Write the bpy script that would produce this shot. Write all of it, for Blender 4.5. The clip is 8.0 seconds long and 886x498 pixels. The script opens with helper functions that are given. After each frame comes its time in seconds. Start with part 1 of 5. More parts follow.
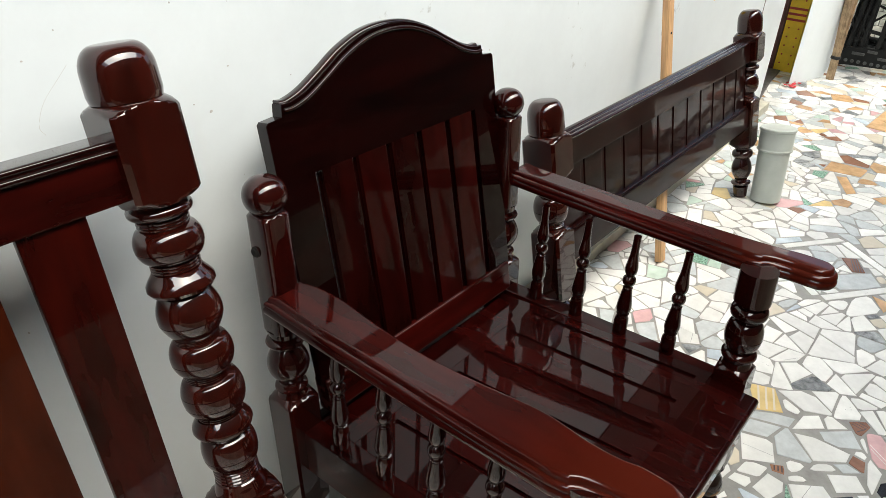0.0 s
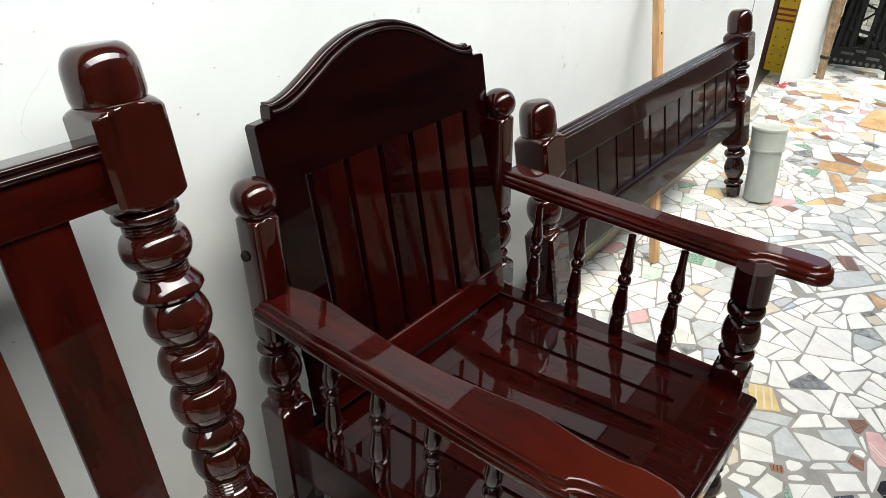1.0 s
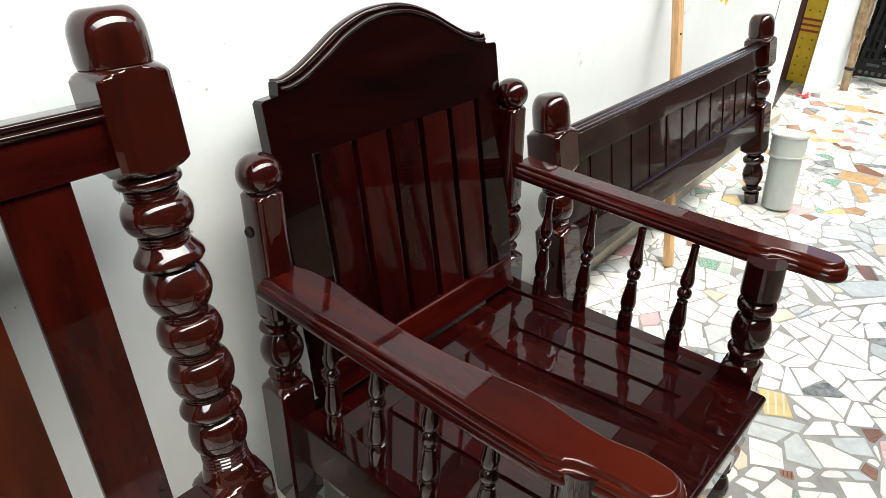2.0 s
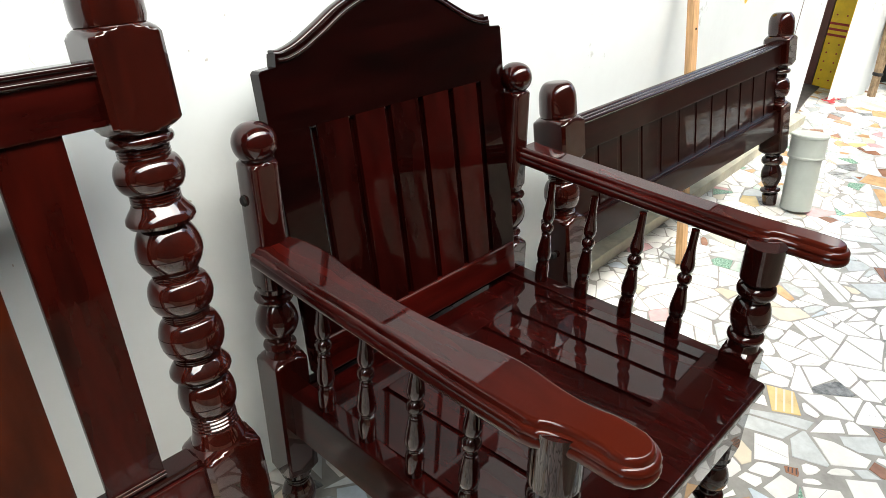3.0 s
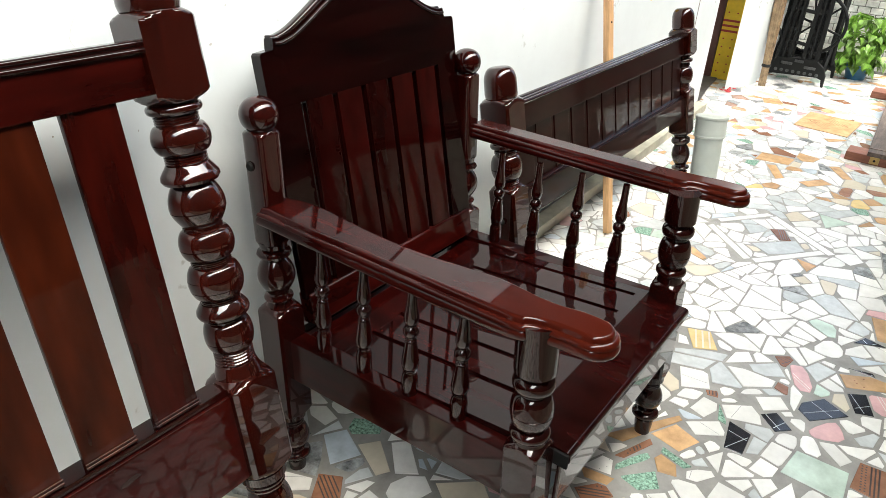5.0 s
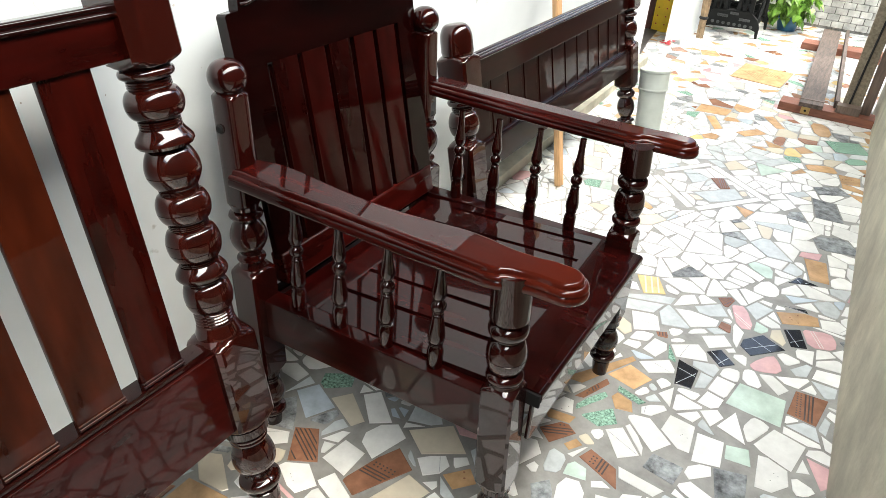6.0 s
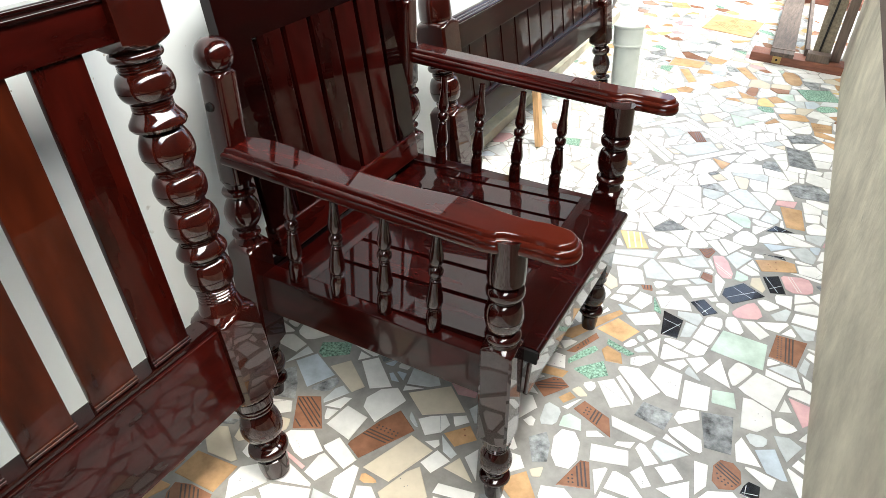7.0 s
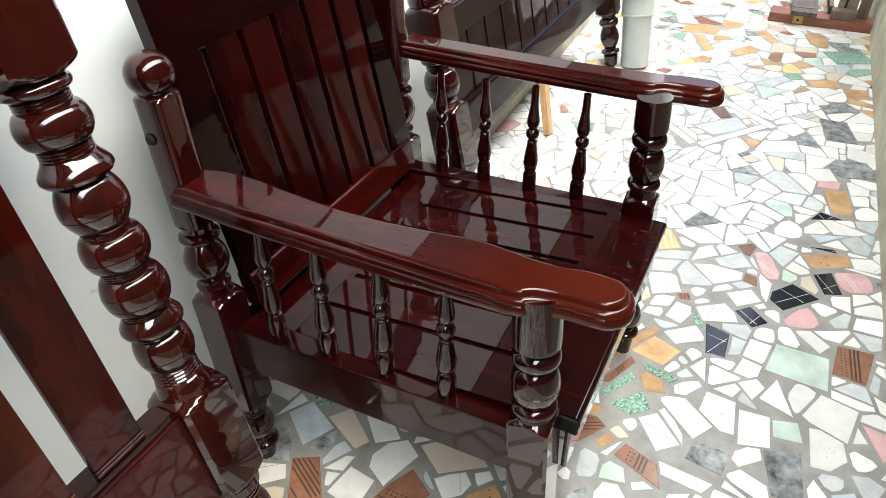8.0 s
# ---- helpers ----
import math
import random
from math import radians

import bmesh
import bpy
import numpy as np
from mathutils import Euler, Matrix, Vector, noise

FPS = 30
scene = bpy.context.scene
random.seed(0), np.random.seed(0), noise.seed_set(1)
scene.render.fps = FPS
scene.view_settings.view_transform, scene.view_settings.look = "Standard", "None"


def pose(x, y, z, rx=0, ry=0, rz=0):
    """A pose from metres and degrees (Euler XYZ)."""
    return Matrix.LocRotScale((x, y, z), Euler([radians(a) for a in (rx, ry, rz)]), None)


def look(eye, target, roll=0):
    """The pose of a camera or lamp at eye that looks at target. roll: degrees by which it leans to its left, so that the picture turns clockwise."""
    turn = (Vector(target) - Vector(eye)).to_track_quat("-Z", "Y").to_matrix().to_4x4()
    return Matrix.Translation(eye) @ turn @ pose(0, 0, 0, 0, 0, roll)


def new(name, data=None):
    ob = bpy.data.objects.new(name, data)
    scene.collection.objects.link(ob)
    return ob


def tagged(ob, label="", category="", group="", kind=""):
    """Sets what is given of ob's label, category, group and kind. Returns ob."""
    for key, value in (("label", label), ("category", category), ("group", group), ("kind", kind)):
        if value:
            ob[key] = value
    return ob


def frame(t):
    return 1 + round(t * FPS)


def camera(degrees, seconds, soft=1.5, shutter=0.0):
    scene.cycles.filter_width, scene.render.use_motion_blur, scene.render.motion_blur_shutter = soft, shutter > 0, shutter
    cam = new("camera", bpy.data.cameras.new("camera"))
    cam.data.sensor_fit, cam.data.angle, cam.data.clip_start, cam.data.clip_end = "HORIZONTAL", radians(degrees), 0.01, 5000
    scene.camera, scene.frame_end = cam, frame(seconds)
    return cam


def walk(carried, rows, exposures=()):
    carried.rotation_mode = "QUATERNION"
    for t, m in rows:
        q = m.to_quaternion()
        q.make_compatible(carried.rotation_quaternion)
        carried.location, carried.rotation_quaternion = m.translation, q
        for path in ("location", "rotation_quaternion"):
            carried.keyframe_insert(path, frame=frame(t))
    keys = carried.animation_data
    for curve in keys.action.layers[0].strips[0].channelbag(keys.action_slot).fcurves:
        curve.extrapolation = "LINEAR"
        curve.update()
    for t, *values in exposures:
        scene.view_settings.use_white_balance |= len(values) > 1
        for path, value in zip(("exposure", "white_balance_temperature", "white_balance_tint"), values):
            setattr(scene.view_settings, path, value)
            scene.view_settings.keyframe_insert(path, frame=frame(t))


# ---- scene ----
cam = camera(65.2, 8.0, 0.6)
PATH = [
    (0, (-0.5, -0.198, 1.198), (0.83, 0.882, 0.167), 2.0),
    (0.5, (-0.49, -0.192, 1.194), (0.85, 0.903, 0.192), 1.4),
    (1, (-0.492, -0.194, 1.185), (0.856, 0.879, 0.169), 1.4),
    (2.5, (-0.482, -0.243, 1.125), (0.822, 0.915, 0.146), 2.4),
    (3, (-0.476, -0.273, 1.105), (0.809, 0.91, 0.131), 2.2),
    (3.5, (-0.482, -0.284, 1.093), (0.8, 0.894, 0.11), 2.6),
    (4, (-0.531, -0.293, 1.093), (0.816, 0.815, 0.115), 2.8),
    (5.3, (-0.718, -0.336, 1.12), (0.736, 0.646, 0.16), 3.2),
    (5.5, (-0.727, -0.322, 1.125), (0.74, 0.621, 0.145), 3.5),
    (6, (-0.748, -0.314, 1.13), (0.729, 0.528, 0.076), 4.1),
    (6.5, (-0.772, -0.311, 1.139), (0.701, 0.452, 0.022), 3.9),
    (7, (-0.781, -0.3, 1.149), (0.68, 0.454, 0.01), 2.6),
    (7.5, (-0.739, -0.263, 1.136), (0.668, 0.544, -0.034), 2.1),
    (8, (-0.565, -0.179, 1.101), (0.854, 0.564, -0.097), -0.9),
]
EXPOSURES = [(0.0, 1.34, 6600, 4), (1.2, 1.54, 6600, 4), (2.5, 1.82, 6600, 4), (4.2, 1.80, 6600, 4), (5.5, 1.72, 6600, 4), (6.5, 2.15, 6500, 4), (8.0, 2.00, 6500, 4)]
walk(cam, [(t, look(eye, target, roll)) for t, eye, target, roll in PATH], EXPOSURES)

# ---- world, sun ----
world = bpy.data.worlds.new("sky")
scene.world = world
world.use_nodes = True
wn = world.node_tree.nodes
sky = wn.new("ShaderNodeTexSky")
sky.sky_type = "NISHITA"
sky.sun_disc = False
sky.sun_elevation, sky.sun_rotation = radians(68), radians(183)
sky.air_density, sky.dust_density = 1.0, 7.0
wn["Background"].inputs["Strength"].default_value = 0.15
world.node_tree.links.new(sky.outputs["Color"], wn["Background"].inputs["Color"])
sun = new("sun", bpy.data.lights.new("sun", "SUN"))
sun.data.energy, sun.data.angle, sun.data.color = 5.0, radians(92), (1.0, 0.99, 0.985)
sun.matrix_basis = look((0.9, -2.0, 5.0), (1.0, 0.0, 0.0))


# ---- materials ----
def mat(name, colour, rough=0.5, metal=0.0, coat=0.0, vary=0.12, scale=8.0, bump=0.0, bump_scale=60.0,
        stretch=(1, 1, 1), dark=None, random_tone=0.0, stain=0.0, spec=0.5, coat_ior=1.35, detail=6):
    """A procedural surface: two scales of tone, gloss variation, fine relief."""
    m = bpy.data.materials.new(name)
    m.use_nodes = True
    nt = m.node_tree
    nd, lk = nt.nodes, nt.links.new
    b = nd["Principled BSDF"]
    tc = nd.new("ShaderNodeTexCoord")
    mp = nd.new("ShaderNodeMapping")
    mp.inputs["Scale"].default_value = stretch
    lk(tc.outputs["Object"], mp.inputs["Vector"])
    n1 = nd.new("ShaderNodeTexNoise")
    n1.inputs["Scale"].default_value, n1.inputs["Detail"].default_value = scale, detail
    n1.inputs["Roughness"].default_value = 0.65
    lk(mp.outputs["Vector"], n1.inputs["Vector"])
    ramp = nd.new("ShaderNodeValToRGB")
    lo = dark or tuple(c * (1 - 2.2 * vary) for c in colour)
    hi = tuple(min(1, c * (1 + vary)) for c in colour)
    ramp.color_ramp.elements[0].color, ramp.color_ramp.elements[0].position = (*lo, 1), 0.3
    ramp.color_ramp.elements[1].color, ramp.color_ramp.elements[1].position = (*hi, 1), 0.68
    lk(n1.outputs["Fac"], ramp.inputs["Fac"])
    out = ramp.outputs["Color"]
    if stain:
        n2 = nd.new("ShaderNodeTexNoise")
        n2.inputs["Scale"].default_value, n2.inputs["Detail"].default_value = scale * 0.22, 4
        lk(tc.outputs["Object"], n2.inputs["Vector"])
        r2 = nd.new("ShaderNodeValToRGB")
        r2.color_ramp.elements[0].position, r2.color_ramp.elements[1].position = 0.35, 0.65
        r2.color_ramp.elements[0].color = (1 - stain,) * 3 + (1,)
        r2.color_ramp.elements[1].color = (1, 1, 1, 1)
        lk(n2.outputs["Fac"], r2.inputs["Fac"])
        mx = nd.new("ShaderNodeMixRGB")
        mx.blend_type = "MULTIPLY"
        mx.inputs["Fac"].default_value = 1
        lk(out, mx.inputs["Color1"])
        lk(r2.outputs["Color"], mx.inputs["Color2"])
        out = mx.outputs["Color"]
    if random_tone:
        oi, gi = nd.new("ShaderNodeObjectInfo"), nd.new("ShaderNodeNewGeometry")
        ad = nd.new("ShaderNodeMath")
        ad.operation = "ADD"
        lk(oi.outputs["Random"], ad.inputs[0])
        lk(gi.outputs["Random Per Island"], ad.inputs[1])
        fr = nd.new("ShaderNodeMath")
        fr.operation = "FRACT"
        lk(ad.outputs["Value"], fr.inputs[0])
        mr = nd.new("ShaderNodeMapRange")
        mr.inputs["To Min"].default_value, mr.inputs["To Max"].default_value = 1 - random_tone, 1 + random_tone * 0.5
        lk(fr.outputs["Value"], mr.inputs["Value"])
        hs = nd.new("ShaderNodeHueSaturation")
        lk(mr.outputs["Result"], hs.inputs["Value"])
        lk(out, hs.inputs["Color"])
        out = hs.outputs["Color"]
    lk(out, b.inputs["Base Color"])
    rr = nd.new("ShaderNodeMapRange")
    rr.inputs["To Min"].default_value, rr.inputs["To Max"].default_value = rough * 0.8, min(1, rough * 1.25)
    lk(n1.outputs["Fac"], rr.inputs["Value"])
    lk(rr.outputs["Result"], b.inputs["Roughness"])
    b.inputs["Metallic"].default_value = metal
    b.inputs["Coat Weight"].default_value = coat
    b.inputs["Specular IOR Level"].default_value = spec
    b.inputs["Coat Roughness"].default_value = 0.02
    b.inputs["Coat IOR"].default_value = coat_ior
    if bump:
        n3 = nd.new("ShaderNodeTexNoise")
        n3.inputs["Scale"].default_value, n3.inputs["Detail"].default_value = bump_scale, 4
        lk(mp.outputs["Vector"], n3.inputs["Vector"])
        bp = nd.new("ShaderNodeBump")
        bp.inputs["Strength"].default_value, bp.inputs["Distance"].default_value = bump, 0.004
        lk(n3.outputs["Fac"], bp.inputs["Height"])
        lk(bp.outputs["Normal"], b.inputs["Normal"])
    return m


def lacquer(name, light, dark, stretch, ior=1.37, random_tone=0.0):
    """Stained wood under clear lacquer."""
    return mat(name, light, 0.3, coat=0.95, dark=dark, scale=5, stretch=stretch, stain=0.45, spec=0.03, coat_ior=ior, random_tone=random_tone, detail=2.5)


WOOD_Z = lacquer("lacquered_mahogany_upright", (0.0304, 0.0030, 0.0013), (0.0070, 0.0008, 0.0005), (5, 5, 1), 1.64)
# WOOD_X: dark stain, with shade on the chair back put into the tone too
WOOD_X = lacquer("lacquered_mahogany_shade_darkened", (0.007, 0.0005, 0.0004), (0.0016, 0.0002, 0.0002), (1, 5, 5), 1.32)
WOOD_Y = lacquer("lacquered_mahogany_along_y", (0.034, 0.0023, 0.0015), (0.013, 0.0011, 0.0008), (5, 1, 5), 1.37)
WOOD_SEAT = lacquer("lacquered_dark_seat_wood", (0.0222, 0.0016, 0.0012), (0.0070, 0.0007, 0.0006), (5, 1, 5), 1.35)
WOOD_SIDE = lacquer("lacquered_side_rail", (0.0304, 0.0021, 0.0015), (0.0105, 0.0009, 0.0007), (5, 1, 5), 1.28)
WOOD_FOOT = lacquer("lacquered_dark_brown_board", (0.013, 0.0018, 0.0013), (0.005, 0.0008, 0.0006), (1, 5, 5), 1.23)
WOOD_LEG = lacquer("lacquered_mahogany_leg", (0.0281, 0.0022, 0.0013), (0.0070, 0.0007, 0.0005), (5, 5, 1), 1.54)
WOOD_SLAT = lacquer("lacquered_reddish_slat", (0.018, 0.0013, 0.001), (0.0055, 0.0006, 0.0004), (4, 4, 0.9), 1.28, 0.5)
WOOD_BED = lacquer("lacquered_red_bed_slat", (0.0246, 0.0018, 0.0009), (0.0064, 0.0007, 0.0005), (7, 7, 1.4), 1.35)
WOOD_BEDRAIL = lacquer("lacquered_bed_rail", (0.0257, 0.0019, 0.0012), (0.0076, 0.0007, 0.0005), (1.4, 6, 6), 1.33)
WOOD_CAP = lacquer("lacquered_moulding", (0.0145, 0.0014, 0.0011), (0.006, 0.0007, 0.0006), (1, 5, 5), 1.45)
WOOD_RAIL = lacquer("lacquered_red_rail", (0.036, 0.0022, 0.0014), (0.012, 0.001, 0.0007), (1, 5, 5), 1.33)
WOOD_ORANGE = lacquer("lacquered_orange_brown_slat", (0.0398, 0.0068, 0.0022), (0.0117, 0.0019, 0.0009), (4, 4, 1), 1.35)


def worn_ends(m, tone, y0, y1):
    """Hand-worn, lighter wood towards one end of a part (along its y)."""
    nt = m.node_tree
    nd, lk = nt.nodes, nt.links.new
    b = nd["Principled BSDF"]
    src = b.inputs["Base Color"].links[0].from_socket
    tc, sp = nd.new("ShaderNodeTexCoord"), nd.new("ShaderNodeSeparateXYZ")
    no = nd.new("ShaderNodeTexNoise")
    no.inputs["Scale"].default_value = 9
    lk(tc.outputs["Object"], sp.inputs["Vector"])
    lk(tc.outputs["Object"], no.inputs["Vector"])
    ad = nd.new("ShaderNodeMath")
    ad.operation = "MULTIPLY_ADD"
    ad.inputs[1].default_value = 0.12
    lk(no.outputs["Fac"], ad.inputs[0])
    lk(sp.outputs["Y"], ad.inputs[2])
    mr = nd.new("ShaderNodeMapRange")
    mr.interpolation_type = "SMOOTHSTEP"
    mr.inputs["From Min"].default_value, mr.inputs["From Max"].default_value = y0 + 0.06, y1 + 0.06
    mr.inputs["To Min"].default_value, mr.inputs["To Max"].default_value = 1.0, 0.0
    lk(ad.outputs["Value"], mr.inputs["Value"])
    mx = nd.new("ShaderNodeMixRGB")
    mx.inputs["Color2"].default_value = (*tone, 1)
    lk(mr.outputs["Result"], mx.inputs["Fac"])
    lk(src, mx.inputs["Color1"])
    lk(mx.outputs["Color"], b.inputs["Base Color"])


worn_ends(WOOD_Y, (0.05, 0.0062, 0.0027), -0.33, -0.13)


def scuff(m, amount, tone):
    """Sparse small dark specks and streaks over a painted surface."""
    nt = m.node_tree
    nd, lk = nt.nodes, nt.links.new
    b = nd["Principled BSDF"]
    src = b.inputs["Base Color"].links[0].from_socket
    tc = nd.new("ShaderNodeTexCoord")
    n1, n2 = nd.new("ShaderNodeTexNoise"), nd.new("ShaderNodeTexNoise")
    n1.inputs["Scale"].default_value, n1.inputs["Detail"].default_value = 3.1, 3
    n2.inputs["Scale"].default_value, n2.inputs["Detail"].default_value = 38, 5
    for n in (n1, n2):
        lk(tc.outputs["Object"], n.inputs["Vector"])
    mul = nd.new("ShaderNodeMath")
    mul.operation = "MULTIPLY"
    lk(n1.outputs["Fac"], mul.inputs[0])
    lk(n2.outputs["Fac"], mul.inputs[1])
    ramp = nd.new("ShaderNodeMapRange")
    ramp.inputs["From Min"].default_value, ramp.inputs["From Max"].default_value = 0.41, 0.47
    ramp.inputs["To Min"].default_value, ramp.inputs["To Max"].default_value = 0.0, amount
    lk(mul.outputs["Value"], ramp.inputs["Value"])
    mx = nd.new("ShaderNodeMixRGB")
    mx.inputs["Color2"].default_value = (*tone, 1)
    lk(ramp.outputs["Result"], mx.inputs["Fac"])
    lk(src, mx.inputs["Color1"])
    lk(mx.outputs["Color"], b.inputs["Base Color"])


PAINT = mat("white_limewash", (0.73, 0.785, 0.805), 0.5, vary=0.03, scale=3, bump=0.12, bump_scale=45, stain=0.05)
scuff(PAINT, 0.55, (0.3, 0.3, 0.27))
# dark brown of the upper wall and of the added light-blocking walls and slabs
SURROUND = mat("dark_surround_brown", (0.085, 0.047, 0.037), 0.7, vary=0.1, scale=3, bump=0.1)
CONCRETE = mat("weathered_cement_plaster", (0.66, 0.62, 0.5), 0.85, vary=0.13, scale=7, bump=0.5, bump_scale=40,
               stain=0.35)
scuff(CONCRETE, 0.4, (0.2, 0.19, 0.15))
GROUT = mat("grey_polished_cement_joint", (0.3, 0.295, 0.275), 0.42, coat=0.12, vary=0.15, scale=14, bump=0.15, bump_scale=90, stain=0.15)
RAW = mat("raw_pine", (0.55, 0.33, 0.16), 0.6, vary=0.2, scale=9, stretch=(12, 12, 1), bump=0.1)
PVC = mat("grey_white_plastic", (0.5, 0.55, 0.52), 0.35, vary=0.05, scale=9, stain=0.08)
IRON = mat("black_painted_cast_iron", (0.006, 0.007, 0.007), 0.55, spec=0.25, vary=0.2, scale=20, bump=0.2)
WORN_IRON = mat("worn_grey_cast_iron", (0.06, 0.065, 0.065), 0.5, vary=0.3, scale=40)
YELLOW = mat("turmeric_yellow_paint", (0.9, 0.59, 0.025), 0.5, vary=0.08, scale=12, stain=0.1)
RED = mat("red_paint", (0.4, 0.03, 0.02), 0.5)
BROWN = mat("dark_brown_paint", (0.09, 0.03, 0.02), 0.4, vary=0.15)
GREYWOOD = mat("weathered_grey_brown_wood", (0.17, 0.125, 0.1), 0.6, vary=0.2, scale=9, stretch=(9, 9, 1), bump=0.2)
SILL = mat("red_oxide_wood", (0.24, 0.09, 0.055), 0.6, vary=0.2, scale=9, stretch=(9, 1, 9), bump=0.15)
BRASS = mat("dull_brass", (0.5, 0.35, 0.14), 0.4, metal=0.9)
LEAF = mat("bright_green_leaf", (0.2, 0.4, 0.05), 0.4, vary=0.45, scale=10, random_tone=0.35)
POT = mat("blue_plastic_pot", (0.04, 0.16, 0.3), 0.4)
BLACKRUBBER = mat("black_plastic", (0.008, 0.008, 0.008), 0.8, spec=0.2)
TIE = mat("black_cord", (0.015, 0.015, 0.015), 0.8)
BRICK = mat("whitewashed_brick", (0.72, 0.72, 0.68), 0.8, vary=0.18, scale=14, bump=0.4, random_tone=0.15, stain=0.2)
MORTAR = mat("grey_mortar", (0.25, 0.245, 0.225), 0.9, vary=0.35, scale=30, bump=0.2)
CHIP = mat("grey_brown_chip", (0.5, 0.49, 0.46), 0.9, vary=0.2)
LINE = mat("dark_glaze_line", (0.05, 0.03, 0.025), 0.3)
TILE = {
    "w": mat("white_glazed_tile", (0.84, 0.845, 0.82), 0.16, coat=0.22, vary=0.05, scale=26, random_tone=0.14, spec=0.4, stain=0.06),
    "c": mat("cream_glazed_tile", (0.66, 0.6, 0.48), 0.16, coat=0.22, vary=0.05, scale=20, random_tone=0.1, spec=0.4),
    "l": mat("pale_grey_tile", (0.58, 0.62, 0.63), 0.18, coat=0.22, vary=0.08, scale=30, random_tone=0.15, spec=0.4),
    "e": mat("grey_slate_tile", (0.27, 0.29, 0.3), 0.3, vary=0.42, scale=30, bump=1.0, bump_scale=48, random_tone=0.3, spec=0.4),
    "o": mat("orange_clay_tile", (0.6, 0.38, 0.2), 0.2, coat=0.1, vary=0.15, scale=18, random_tone=0.2, spec=0.4),
    "t": mat("terracotta_tile", (0.31, 0.155, 0.095), 0.22, coat=0.1, vary=0.15, scale=18, random_tone=0.2, spec=0.4),
    "g": mat("green_speckled_tile", (0.3, 0.5, 0.39), 0.2, coat=0.1, vary=0.4, scale=170, random_tone=0.15, spec=0.4),
    "m": mat("pale_mint_tile", (0.55, 0.68, 0.6), 0.16, coat=0.22, vary=0.12, scale=14),
    "k": mat("black_glazed_tile", (0.016, 0.02, 0.026), 0.1, coat=0.4, vary=0.2, scale=20),
    "b": mat("pale_blue_tile", (0.55, 0.63, 0.7), 0.15, coat=0.22, vary=0.12, scale=14, random_tone=0.12, spec=0.4),
    "p": mat("pink_tile", (0.66, 0.42, 0.43), 0.16, coat=0.22, vary=0.08, scale=20, random_tone=0.1, spec=0.4),
    "y": mat("yellow_striped_tile", (0.72, 0.55, 0.25), 0.18, coat=0.22, vary=0.1, scale=16, random_tone=0.1, spec=0.4),
}


# ---- mesh tools ----
def finish(bm, name, material, smooth=True, angle=40):
    """The bmesh as a mesh; smooth corners take normals weighted by face area, so that broad faces stay flat."""
    me = bpy.data.meshes.new(name)
    bmesh.ops.recalc_face_normals(bm, faces=bm.faces)
    normals = []
    if smooth:
        bm.normal_update()
        limit = math.cos(radians(angle))
        areas = {f: f.calc_area() for f in bm.faces}
        for f in bm.faces:
            for v in f.verts:
                n = Vector((0, 0, 0))
                for g in v.link_faces:
                    if g is f or f.normal.dot(g.normal) > limit:
                        n += g.normal * areas[g]
                normals.append(n.normalized() if n.length > 1e-12 else f.normal.copy())
    bm.to_mesh(me)
    bm.free()
    me.materials.append(material)
    if smooth:
        me.polygons.foreach_set("use_smooth", [True] * len(me.polygons))
        me.normals_split_custom_set(normals)
    return me


def thing(name, label, category, at=(0, 0, 0), group="", kind="", m=None):
    ob = new(name)
    ob.matrix_basis = m if m is not None else pose(*at)
    return tagged(ob, label, category, group, kind)


def part(name, bm, material, parent, label="", local=False, smooth=True, angle=40):
    """A bmesh, drawn in the world (or in the thing's own space if local), as one mesh under its thing or part."""
    root = parent
    while root.parent:
        root = root.parent
    if not local:
        bm.transform(root.matrix_basis.inverted())
    ob = new(name, finish(bm, name, material, smooth, angle))
    ob.parent = parent
    return tagged(ob, label)


def again(name, ob, m, parent=None):
    """Another part on the same mesh, at the pose m in its parent."""
    o = new(name, ob.data)
    o.parent = parent or ob.parent
    o.matrix_basis = m
    return o


def single(name, bm, material, label, category, kind="", group="", smooth=True, angle=40):
    ob = new(name, finish(bm, name, material, smooth, angle))
    return tagged(ob, label, category, group, kind)


def add_box(bm, lo, hi, bevel=0.0, segments=2, m=None):
    r = bmesh.ops.create_cube(bm, size=1.0)
    vs = r["verts"]
    c = [(a + b) / 2 for a, b in zip(lo, hi)]
    d = [b - a for a, b in zip(lo, hi)]
    for v in vs:
        v.co = Vector([c[i] + v.co[i] * d[i] for i in range(3)])
    if bevel:
        es = list({e for v in vs for e in v.link_edges})
        g = bmesh.ops.bevel(bm, geom=es, offset=bevel, segments=segments, profile=0.6, affect="EDGES")
        vs = list({v for f in g["faces"] for v in f.verts} | {v for v in vs if v.is_valid})
    if m is not None:
        bmesh.ops.transform(bm, matrix=m, verts=vs)
    return bm


def box(lo, hi, bevel=0.0, segments=2, m=None):
    return add_box(bmesh.new(), lo, hi, bevel, segments, m)


